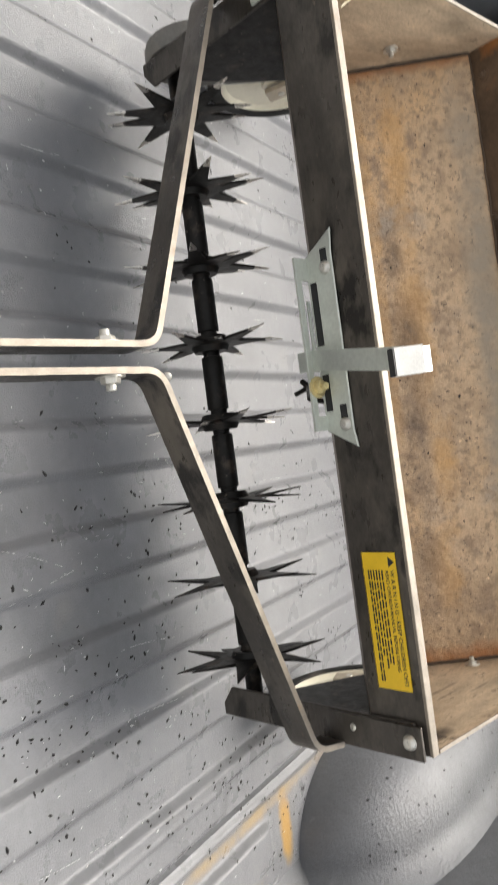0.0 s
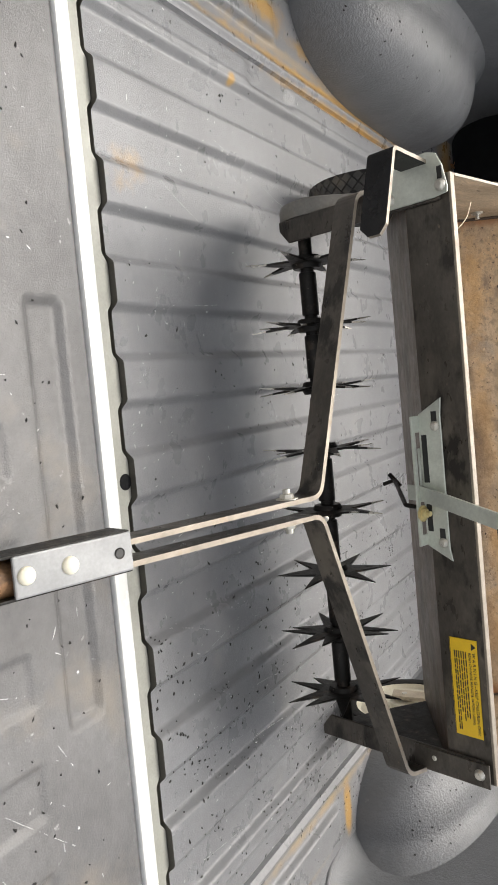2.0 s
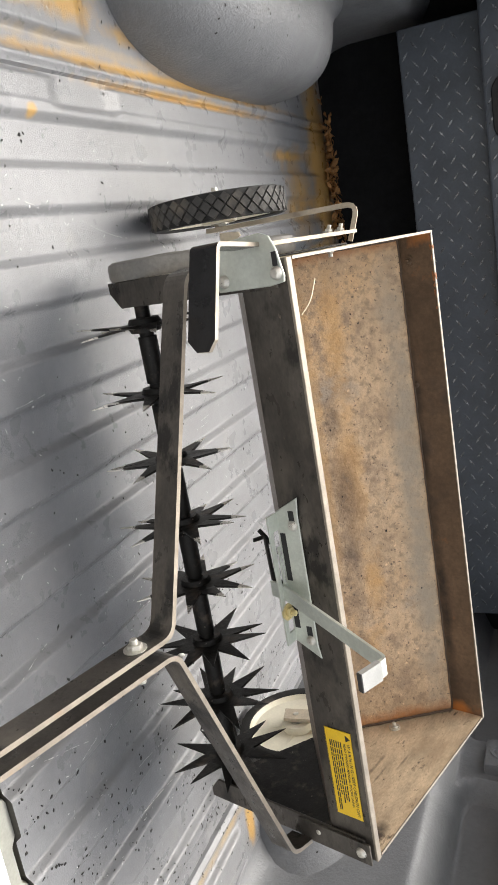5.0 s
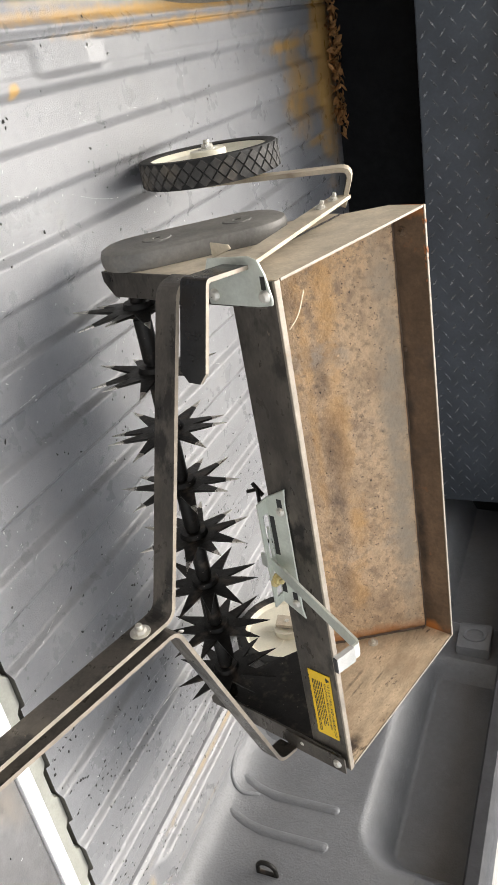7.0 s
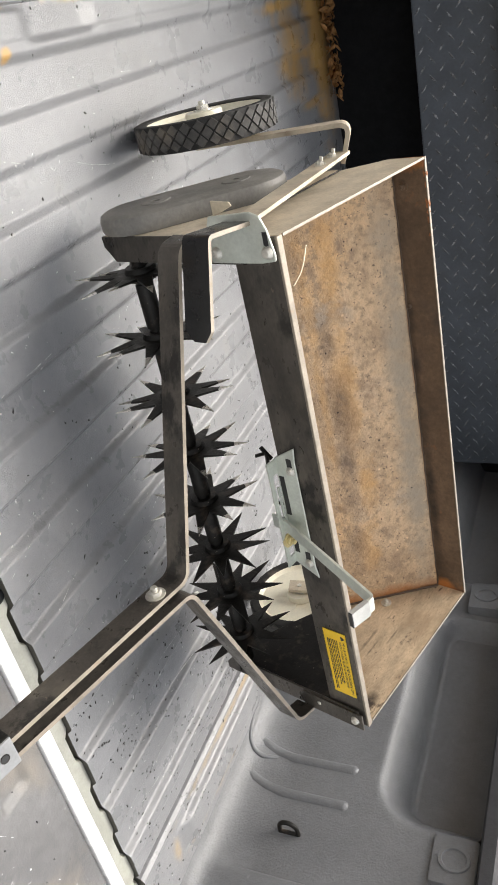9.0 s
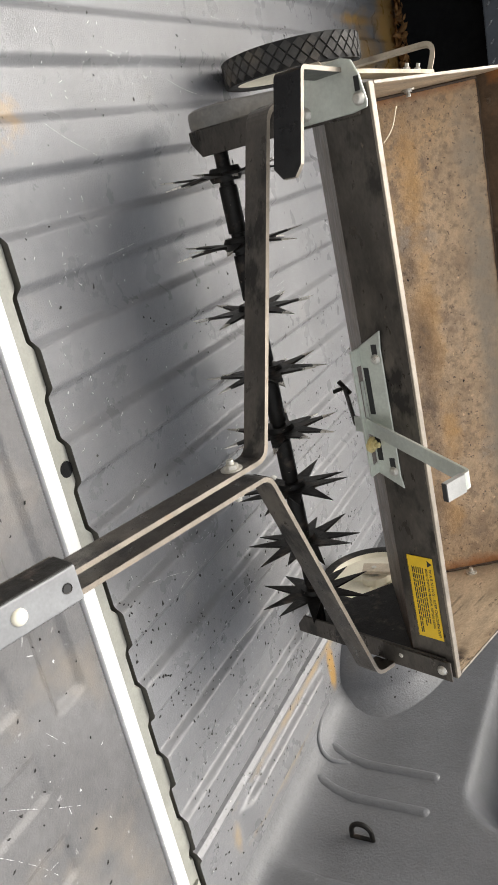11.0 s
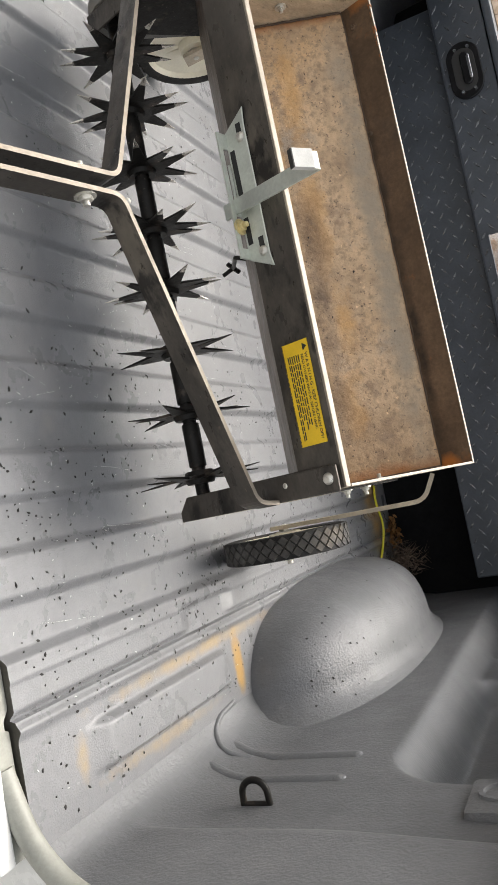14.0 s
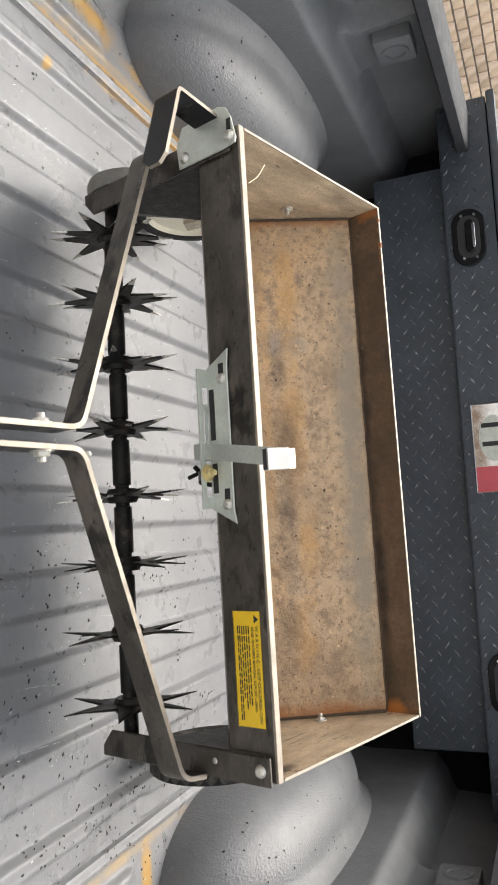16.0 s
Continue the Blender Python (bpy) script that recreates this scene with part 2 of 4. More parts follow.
# darker band along the foot of the tray's back panel
add_patches(BROWN, [(0.20, 0.36, 0.20, 9.0, 0.60, -0.046, 0.012), (-0.10, 0.36, 0.25, 9.0, 0.45, -0.050, 0.010)], (0.028, 0.020, 0.015))
add_patches(BROWN, [(0.404, 0.36, 0.018, 9.0, 0.76, -0.042, 0.026), (-0.405, 0.36, 0.018, 9.0, 0.60, -0.012, 0.03)], (0.50, 0.19, 0.045))
def add_crust(m, scale, strength, height):
    """A second, coarser relief under the fine one."""
    nt = m.node_tree
    fine = [n for n in nt.nodes if n.type == "BUMP"][0]
    co = nt.nodes.new("ShaderNodeTexCoord")
    n = nt.nodes.new("ShaderNodeTexNoise")
    n.inputs["Scale"].default_value, n.inputs["Detail"].default_value, n.inputs["Roughness"].default_value = scale, 9.0, 0.66
    coarse = nt.nodes.new("ShaderNodeBump")
    coarse.inputs["Strength"].default_value, coarse.inputs["Distance"].default_value = strength, height
    nt.links.new(co.outputs["Object"], n.inputs["Vector"])
    nt.links.new(n.outputs["Fac"], coarse.inputs["Height"])
    nt.links.new(coarse.outputs["Normal"], fine.inputs["Normal"])


add_crust(RUST, 34.0, 0.8, 0.006)
add_crust(LINER_SHADED, 14.0, 0.25, 0.006)
add_crust(LINER, 9.0, 0.15, 0.006)
Z9 = (-0.1, 9.0)
# greyer tan strip towards the back of the tray floor
add_patches(RUST, [(0.0, 0.345, 0.5, 0.022, 0.66, *Z9)], (0.37, 0.305, 0.225))
add_patches(RUST, [(-0.27, 0.278, 0.14, 0.016, 0.56, *Z9), (-0.05, 0.275, 0.13, 0.022, 0.58, *Z9), (0.14, 0.285, 0.11, 0.020, 0.52, *Z9), (0.28, 0.270, 0.10, 0.022, 0.46, *Z9), (-0.10, 0.248, 0.40, 0.010, 0.44, *Z9)], (0.62, 0.36, 0.14))
add_patches(RUST, [(-0.02, 0.268, 0.10, 0.022, 0.52, *Z9), (0.12, 0.262, 0.13, 0.018, 0.49, *Z9), (0.26, 0.258, 0.12, 0.020, 0.44, *Z9), (-0.14, 0.262, 0.05, 0.012, 0.52, *Z9)], (0.14, 0.105, 0.08))
add_patches(RUST, [(-0.410, 0.27, 0.022, 0.3, 0.66, *Z9), (0.410, 0.27, 0.026, 0.3, 0.66, *Z9), (0.0, 0.3595, 0.5, 0.003, 0.4, *Z9)], (0.46, 0.20, 0.075))
add_patches(SCUFFED, [(0.4065, 0.045, 0.1, 0.022, 0.66, -0.022, 0.014), (0.4065, 0.018, 0.1, 0.010, 0.62, -0.052, 0.018), (0.4065, 0.165, 0.1, 0.045, 0.50, -0.098, 0.004), (0.4065, 0.150, 0.1, 0.05, 0.48, -0.082, 0.003), (0.4065, 0.19, 0.1, 0.04, 0.46, -0.064, 0.003)], (0.050, 0.040, 0.034))

# ---- mesh helpers ----
def part(name, bm, mats, parent=None, label="", smooth=False, m=None):
    """Link a bmesh as one mesh object."""
    me = bpy.data.meshes.new(name)
    bm.normal_update()
    bm.to_mesh(me)
    bm.free()
    for mt in (mats if isinstance(mats, (list, tuple)) else [mats]):
        me.materials.append(mt)
    if smooth:
        me.polygons.foreach_set("use_smooth", [True] * len(me.polygons))
        me.set_sharp_from_angle(angle=radians(38))
    ob = new(name, me)
    if parent:
        ob.parent = parent
    if m is not None:
        ob.matrix_basis = m
    if label:
        ob["label"] = label
    return ob


def bevelled(bm, w, seg=2):
    if w > 0:
        es = [e for e in bm.edges if len(e.link_faces) == 2 and e.calc_face_angle(0) > 0.6]
        bmesh.ops.bevel(bm, geom=es, offset=w, segments=seg, profile=0.6, affect="EDGES")
    return bm


def box(lo, hi, bevel=0.002, bm=None, m=None):
    own = bmesh.new()
    vs = [own.verts.new((x, y, z)) for x in (lo[0], hi[0]) for y in (lo[1], hi[1]) for z in (lo[2], hi[2])]
    for f in ((0, 1, 3, 2), (4, 6, 7, 5), (0, 4, 5, 1), (2, 3, 7, 6), (0, 2, 6, 4), (1, 5, 7, 3)):
        own.faces.new([vs[i] for i in f])
    bmesh.ops.recalc_face_normals(own, faces=own.faces)
    bevelled(own, bevel)
    if m is not None:
        own.transform(m)
    return joined(bm, own)


def joined(bm, own):
    if bm is None:
        return own
    me = bpy.data.meshes.new("tmp")
    own.to_mesh(me)
    own.free()
    bm.from_mesh(me)
    bpy.data.meshes.remove(me)
    return bm


def rod(a, b, r, r2=None, seg=20, bm=None, bevel=0.0):
    a, b = Vector(a), Vector(b)
    own = bmesh.new()
    bmesh.ops.create_cone(own, cap_ends=True, segments=seg, radius1=r, radius2=r if r2 is None else r2, depth=(b - a).length)
    bevelled(own, bevel)
    own.transform(Matrix.Translation((a + b) / 2) @ (b - a).to_track_quat("Z", "Y").to_matrix().to_4x4())
    return joined(bm, own)


def lathe(profile, axis="x", seg=40, bm=None, centre=(0, 0, 0)):
    """Turn (radius, along) pairs about an axis; closed ring profile."""
    own = bmesh.new()
    rings = []
    for k in range(seg):
        a = 2 * math.pi * k / seg
        rings.append([own.verts.new((h, r * math.cos(a), r * math.sin(a)) if axis == "x" else (r * math.cos(a), r * math.sin(a), h)) for r, h in profile])
    n = len(profile)
    for k in range(seg):
        p, q = rings[k], rings[(k + 1) % seg]
        for i in range(n):
            own.faces.new((p[i], p[(i + 1) % n], q[(i + 1) % n], q[i]))
    bmesh.ops.recalc_face_normals(own, faces=own.faces)
    own.transform(Matrix.Translation(centre))
    return joined(bm, own)


def plate(poly, lo, hi, axis="x", bevel=0.001, bm=None):
    """A flat polygon, given in the two other axes, with thickness along one axis."""
    own = bmesh.new()
    def at(p, h):
        return (h, p[0], p[1]) if axis == "x" else (p[0], h, p[1]) if axis == "y" else (p[0], p[1], h)
    a = [own.verts.new(at(p, lo)) for p in poly]
    b = [own.verts.new(at(p, hi)) for p in poly]
    own.faces.new(a)
    own.faces.new(b)
    for i in range(len(poly)):
        j = (i + 1) % len(poly)
        own.faces.new((a[i], a[j], b[j], b[i]))
    bmesh.ops.recalc_face_normals(own, faces=own.faces)
    bevelled(own, bevel, 1)
    return joined(bm, own)


def rounded(points, radius, n=5):
    """A polyline with its inner corners rounded."""
    pts = [Vector(p) for p in points]
    out = [pts[0]]
    for i in range(1, len(pts) - 1):
        a, c, b = pts[i - 1], pts[i], pts[i + 1]
        ra, rb = min(radius, (a - c).length * 0.45), min(radius, (b - c).length * 0.45)
        p, q = c + (a - c).normalized() * ra, c + (b - c).normalized() * rb
        for k in range(n + 1):
            t = k / n
            out.append(p * (1 - t) ** 2 + c * 2 * t * (1 - t) + q * t ** 2)
    return out + [pts[-1]]


def ribbon(points, up, height, thick, bevel=0.0008, bm=None, edge_slot=1):
    """A flat bar bent along a line: height along up, thickness across. Its narrow edges take the second material."""
    pts, up = [Vector(p) for p in points], Vector(up).normalized()
    own = bmesh.new()
    rings = []
    for i, p in enumerate(pts):
        d0 = (pts[i] - pts[i - 1]).normalized() if i else (pts[1] - pts[0]).normalized()
        d1 = (pts[i + 1] - pts[i]).normalized() if i < len(pts) - 1 else d0
        s0, s1 = d0.cross(up).normalized(), d1.cross(up).normalized()
        s = (s0 + s1).normalized()
        s = s / max(0.5, s.dot(s0)) * thick / 2
        u = up * height / 2
        rings.append([own.verts.new(p + v) for v in (-s - u, s - u, s + u, -s + u)])
    for a, b in zip(rings, rings[1:]):
        for i in range(4):
            f = own.faces.new((a[i], a[(i + 1) % 4], b[(i + 1) % 4], b[i]))
            f.material_index = edge_slot if i in (0, 2) else 0
    for r in (rings[0], rings[-1]):
        own.faces.new(r).material_index = edge_slot
    bmesh.ops.recalc_face_normals(own, faces=own.faces)
    return joined(bm, own)


def tube(points, r, seg=8, bm=None):
    """A round wire along a line."""
    pts = [Vector(p) for p in points]
    own = bmesh.new()
    rings, side = [], None
    for i, p in enumerate(pts):
        d = (pts[min(i + 1, len(pts) - 1)] - pts[max(i - 1, 0)]).normalized()
        side = (Vector((0.31, 0.2, 0.93)) if side is None else side)
        side = (side - d * side.dot(d)).normalized()
        o = d.cross(side)
        rings.append([own.verts.new(p + (side * math.cos(a) + o * math.sin(a)) * r) for a in [2 * math.pi * k / seg for k in range(seg)]])
    for a, b in zip(rings, rings[1:]):
        for i in range(seg):
            own.faces.new((a[i], a[(i + 1) % seg], b[(i + 1) % seg], b[i]))
    own.faces.new(rings[0])
    own.faces.new(rings[-1])
    bmesh.ops.recalc_face_normals(own, faces=own.faces)
    return joined(bm, own)


def bolt(parent, at, along, r=0.009, h=0.005, hexed=False, name="bolt", mat=None):
    a, d = Vector(at), Vector(along).normalized()
    bm = rod(a, a + d * h, r, r * (0.95 if hexed else 0.6), 6 if hexed else 16, bevel=0.0012)
    if hexed:
        rod(a + d * h, a + d * (h + 0.006), r * 0.5, None, 12, bm, 0.0008)
        rod(a - d * 0.001, a + d * 0.0016, r * 1.45, None, 18, bm)
    return part(name, bm, mat or BOLT, parent, smooth=True)


def empty(name, m=None):
    ob = new(name)
    ob.empty_display_size = 0.05
    if m is not None:
        ob.matrix_basis = m
    return ob


def smooth01(t):
    t = max(0.0, min(1.0, t))
    return t * t * (3 - 2 * t)


# ---- truck bed ----
MID, HALF, LENGTH = -0.05, 0.86, 1.76      # bed's centre line, half width, length
PERIOD, RIB0 = 0.1231, -0.0235


def rib(x):
    """Corrugation of the floor: 0 on the crowns, lower in the channels."""
    p = ((x - RIB0) / PERIOD) % 1.0
    return -0.0115 * (smooth01((p + 0.06) / 0.12) - smooth01((p - 0.45) / 0.12) + (smooth01((p - 0.94) / 0.12) if p > 0.9 else 0))


def floor_z(x, y):
    d = abs(x - MID)
    z = rib(x)
    if y > 1.6:
        z *= 1 - smooth01((y - 1.6) / 0.06)
    if d > 0.60:
        side = 1 if x > MID else -1
        out = smooth01((d - 0.60) / 0.012)
        z = z * (1 - out) + out * (-0.009 if d < 0.652 else -0.002)
        # crown widens past the notch beside the wheel housing
        if 0.60 < d < 0.66 and (y < 0.40 or y > 0.56):
            z += 0.008 * smooth01((d - 0.60) / 0.01) * (1 - smooth01((d - 0.640) / 0.01))
        # seam ridge
        z += 0.006 * math.exp(-((d - 0.664) / 0.007) ** 2)
        # raised panel behind the wheel housing
        if 0.12 < y < 0.53:
            z += 0.013 * smooth01((d - 0.695) / 0.012) * (1 - smooth01((d - 0.755) / 0.012)) * smooth01((y - 0.125) / 0.03) * (1 - smooth01((y - 0.49) / 0.03))
    return z


def grid(xs, ys, fz):
    bm = bmesh.new()
    vs = [[bm.verts.new((x, y, fz(x, y))) for y in ys] for x in xs]
    for i in range(len(xs) - 1):
        for j in range(len(ys) - 1):
            bm.faces.new((vs[i][j], vs[i + 1][j], vs[i + 1][j + 1], vs[i][j + 1]))
    return bm, vs


XS = sorted({round(MID + s * (0.80 * k / 310), 5) for k in range(311) for s in (-1, 1)})
YS = [0.0, 0.004] + [0.02 + 1.74 * k / 110 for k in range(111)]
bm, vs = grid(XS, YS, floor_z)
# rolled front edge of the liner, its shade put into a darker colour
low = [bm.verts.new((x, 0.004, floor_z(x, 0) - 0.03)) for x in XS]
for i in range(len(XS) - 1):
    f = bm.faces.new((vs[i][0], low[i], low[i + 1], vs[i + 1][0]))
    f.material_index = 1
bed_floor = tagged(part("floor", bm, [LINER, LIP_SHADE], smooth=True), "ribbed grey spray-lined pickup bed floor", "truck bed floor", kind="structure")

# side walls: one sheet over (y, z) with rounded pockets pressed outwards, then the rail and the painted skin
def pressed(y, z, y0, y1, z0, r, soft):
    dy, dz = max(y0 + r - y, y - (y1 - r), 0.0), max(z0 + r - z, 0.0)
    inside = r - math.hypot(dy, dz) if (dy > 0 or dz > 0) else min(y - y0, y1 - y, z - z0)
    return smooth01(inside / soft)


def pocket(y, z):
    """How far the wall is pressed outwards here: a long ledge, then two pockets parted by a block."""
    deep = max(pressed(y, z, 0.375, 0.985, 0.325, 0.07, 0.035), pressed(y, z, 1.120, 2.3, 0.325, 0.05, 0.030))
    return 0.052 * pressed(y, z, 0.335, 2.3, 0.292, 0.10, 0.050) + 0.048 * deep


def side_wall(s):
    xw = lambda d: MID + s * d
    zs = [0.10 + 0.015 * k for k in range(12)] + [0.276 + 0.007 * k for k in range(20)] + [0.42 + 0.014 * k for k in range(6)] + [0.506]
    def prof(y):
        pin = 0.022 * (1 - smooth01((y - 0.15) / 0.02))
        out = [(0.7995, -0.0025), (0.815, 0.002), (0.831, 0.013), (0.845 - pin * 0.3, 0.032), (0.854 - pin * 0.7, 0.06)]
        out += [(0.861 - pin + 0.016 * smooth01((z - 0.25) / 0.3) + pocket(y, z), z) for z in zs]
        return out + [(0.90, 0.512), (0.842, 0.516), (0.832, 0.521), (0.832, 0.545), (0.84, 0.552), (0.93, 0.560)]
    bm = bmesh.new()
    ys = [0.0] + [0.012 * k for k in range(1, 147)] + [1.76]
    rows = [[bm.verts.new((xw(d), y, z)) for d, z in prof(y)] for y in ys]
    n = len(rows[0])
    for a, b in zip(rows, rows[1:]):
        for i in range(n - 1):
            f = bm.faces.new((a[i], a[i + 1], b[i + 1], b[i]))
            f.material_index = 2 if i >= n - 7 else 0
    outer = [[bm.verts.new((xw(d), y, z)) for d, z in ((0.955, 0.556), (0.985, 0.50), (1.0, 0.2), (0.98, -0.25), (0.79, -0.25))] for y in ys]
    for j in range(len(ys) - 1):
        q0, q1 = [rows[j][-1]] + outer[j] + [rows[j][0]], [rows[j + 1][-1]] + outer[j + 1] + [rows[j + 1][0]]
        for i in range(len(q0) - 1):
            bm.faces.new((q0[i], q0[i + 1], q1[i + 1], q1[i])).material_index = 1
    for j in (0, len(ys) - 1):
        bm.faces.new(rows[j] + outer[j]).material_index = 1
    bmesh.ops.recalc_face_normals(bm, faces=bm.faces)
    w = tagged(part("wall_right" if s > 0 else "wall_left", bm, [LINER_SHADED, WHITE, RAIL], smooth=True), "grey spray-lined bed side with pockets and painted outer skin", "truck bed side", kind="structure")
    for y in (0.43, 0.344):
        b2 = tube(rounded([(xw(0.852), y + 0.018, 0.020), (xw(0.864), y + 0.006, 0.055), (xw(0.870), y, 0.10), (xw(0.870), y, 0.235)], 0.03), 0.0145, 14)
        bmesh.ops.create_uvsphere(b2, u_segments=14, v_segments=8, radius=0.0147, matrix=Matrix.Translation((xw(0.870), y, 0.236)))
        part("pressed_rib", b2, LINER_SHADED, w, smooth=True)
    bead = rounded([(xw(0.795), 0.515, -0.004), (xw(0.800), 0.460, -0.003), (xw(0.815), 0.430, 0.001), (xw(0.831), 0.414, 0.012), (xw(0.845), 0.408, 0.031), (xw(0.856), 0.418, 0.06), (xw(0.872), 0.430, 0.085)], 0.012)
    part("pressed_bead", tube(bead, 0.0055, 10), LINER_SHADED, w, smooth=True)
    for y, z, d in ((1.052, 0.440, 0.906), (0.285, 0.470, 0.872)):
        at = Matrix.Translation((xw(d), y, z))
        b2 = lathe([(0.0, -0.012), (0.018, -0.012), (0.020, -0.004), (0.024, 0.004), (0.030, 0.004), (0.032, -0.002), (0.034, -0.014), (0.0, -0.014)][::-1], "x", 32)
        part("socket_plate", box((-0.012 if s > 0 else -0.034, -0.050, -0.044), (0.034 if s > 0 else 0.012, 0.050, 0.044), 0.010), LINER_SHADED, w, m=at, smooth=True)
        part("socket_boss", b2, LINER_SHADED, w, smooth=True, m=Matrix.Translation((xw(d - 0.012), y, z)) @ Matrix.Diagonal((-s, 0.85, 1.0, 1)))
    return w


side_wall(1)
side_wall(-1)


def housing(s):
    """Wheel housing: a swollen arch that runs into the side wall."""
    bm = bmesh.new()
    n1, n2 = 44, 30
    y0, half, height, depth = 1.03, 0.445, 0.218, 0.221 if s > 0 else 0.200
    rows = []
    for i in range(n1 + 1):
        a = math.pi * i / n1
        row = []
        for j in range(n2 + 1):
            b = math.pi / 2 * (j / n2) ** 1.9
            ca, sa = math.cos(a), math.sin(a)
            cb, sb = math.cos(b), math.sin(b)
            e = 0.72
            yy = -math.copysign(abs(ca) ** 0.85, ca) * (cb ** (e if ca > 0 else 0.50) if j < n2 else 0.0)
            zz = abs(sa) ** 0.75 * (cb ** e if j < n2 else 0.0)
            d = depth * sb ** 0.62
            flare = 1.0 + 0.17 * max(0.0, 1.0 - d / 0.060) ** 2
            yy, zz = yy * flare, zz * flare
            # j = 0 lies in the wall, j = n2 is the innermost point
            row.append(bm.verts.new((MID + s * (0.874 - d), y0 + half * yy, -0.012 + height * zz)))
        rows.append(row)
    for i in range(n1):
        for j in range(n2):
            bm.faces.new((rows[i][j], rows[i + 1][j], rows[i + 1][j + 1], rows[i][j + 1]))
    bmesh.ops.remove_doubles(bm, verts=bm.verts, dist=0.0002)
    bmesh.ops.recalc_face_normals(bm, faces=bm.faces)
    if sum(f.normal.z * f.calc_area() for f in bm.faces) < 0:
        bmesh.ops.reverse_faces(bm, faces=bm.faces)
    return tagged(part("wheel_housing", bm, LINER_SHADED, smooth=True), "rounded grey spray-lined wheel housing in the truck bed", "wheel housing", kind="structure")


housing(1)
housing(-1)

# front bulkhead; the shade under the toolbox is put into its near-black colour
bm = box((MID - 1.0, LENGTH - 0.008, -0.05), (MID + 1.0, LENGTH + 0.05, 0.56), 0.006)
tagged(part("wall_front", bm, LINER_DEEP_SHADE), "front bulkhead of the truck bed, shade under the toolbox put into its colour", "truck bulkhead", kind="structure")

# painted sill and open tailgate
def sill_edge(x):
    return 0.006 + 0.8 * (rib(x) if abs(x - MID) < 0.66 else -0.004)


bm = bmesh.new()
tops = [[bm.verts.new((x, y, z)) for y, z in ((-0.0268, -0.05), (-0.0268, -0.014), (-0.0250, -0.011), (sill_edge(x) - 0.006, -0.010), (sill_edge(x) - 0.003, -0.016), (sill_edge(x) - 0.003, -0.06))] for x in XS]
for a, b in zip(tops, tops[1:]):
    for i in range(5):
        bm.faces.new((a[i], b[i], b[i + 1], a[i + 1]))
tagged(part("trim_sill", bm, SILL, smooth=True), "greyish off-white painted end sill of the truck bed", "sill", kind="structure")

# flat disc; the darkness inside the hole is put into its colour
tagged(part("drain_hole", lathe([(0.0, 0.0), (0.0105, 0.0), (0.0105, 0.0012), (0.0, 0.0012)], "z", 24, centre=(-0.050, -0.0085, -0.0106)), LINER_DEEP_SHADE), "dark round drain hole in the painted sill", "hole", kind="structure")
tailgate = tagged(empty("tailgate", pose(MID, -0.049, -0.006)), "lowered pickup tailgate with grey lined inner face", "tailgate")
part("gate_edge", box((-0.80, -0.003, -0.05), (0.80, 0.021, 0.0), 0.003), WHITE, tailgate, "white painted edge")


def gate_z(x, y):
    z = -0.006
    p = ((x + MID - RIB0) / PERIOD) % 1.0
    if y < -0.13:
        z -= 0.0042 * smooth01((p - 0.03) / 0.08) * (1 - smooth01((p - 0.50) / 0.08)) * smooth01((-0.14 - y) / 0.012)
    if abs(x - 0.02) < 0.265:
        z -= 0.0080 * smooth01((-0.036 - y) / 0.012) * (1 - smooth01((-0.088 - y) / 0.012)) * (1 - smooth01((abs(x - 0.02) - 0.235) / 0.016))
    return z


bm, _ = grid([-0.80 + 1.6 * k / 420 for k in range(421)], [-0.56 + 0.554 * k / 115 for k in range(116)], gate_z)
part("lined_panel", bm, GATE, tailgate, "grey ribbed inner panel", smooth=True)
part("gate_shell", box((-0.80, -0.60, -0.06), (0.80, -0.005, -0.022), 0.006), WHITE, tailgate, "white painted shell")
# rear corner of the bed, painted
for s in (-1, 1):
    pts = [(MID + s * d, y, z) for d, y, z in ((0.70, -0.018, -0.016), (0.78, -0.016, 0.005), (0.835, -0.012, 0.05), (0.862, -0.010, 0.12), (0.87, -0.010, 0.30), (0.87, -0.010, 0.52))]
    bm = tube(rounded(pts, 0.05), 0.0135, 12)
    tagged(part("trim_corner_right" if s > 0 else "trim_corner_left", bm, SILL, smooth=True), "white painted rear corner of the truck bed", "bed trim", kind="structure")

# tie-down ring
def tie_ring(x, y, z):
    ring = tagged(empty("tie_down_ring", pose(x, y, z)), "black steel tie-down loop on the bed side", "tie-down ring")
    pts = [(0.004, 0, -0.020)] + [(-0.016 - 0.0190 * math.sin(a), 0.0, -0.0190 * math.cos(a)) for a in [math.pi * k / 12 for k in range(13)]] + [(0.004, 0, 0.020)]
    part("loop", tube(pts, 0.0048, 10), IRON, ring, smooth=True)
    part("bar", rod((-0.002, 0, -0.020), (-0.002, 0, 0.020), 0.0045, None, 10), IRON, ring, smooth=True)
    part("base", box((-0.0015, -0.008, -0.031), (0.006, 0.008, 0.031), 0.002), LINER_SHADED, ring)


tie_ring(MID + 0.862, 0.260, 0.146)

# ---- toolbox across the front of the bed ----
def stadium(x, z, a, r, n=12):
    return [(x + sgn * a + r * math.cos(t), z + r * math.sin(t)) for sgn, t0 in ((1, -math.pi / 2), (-1, math.pi / 2)) for t in [t0 + math.pi * k / n for k in range(n + 1)]]


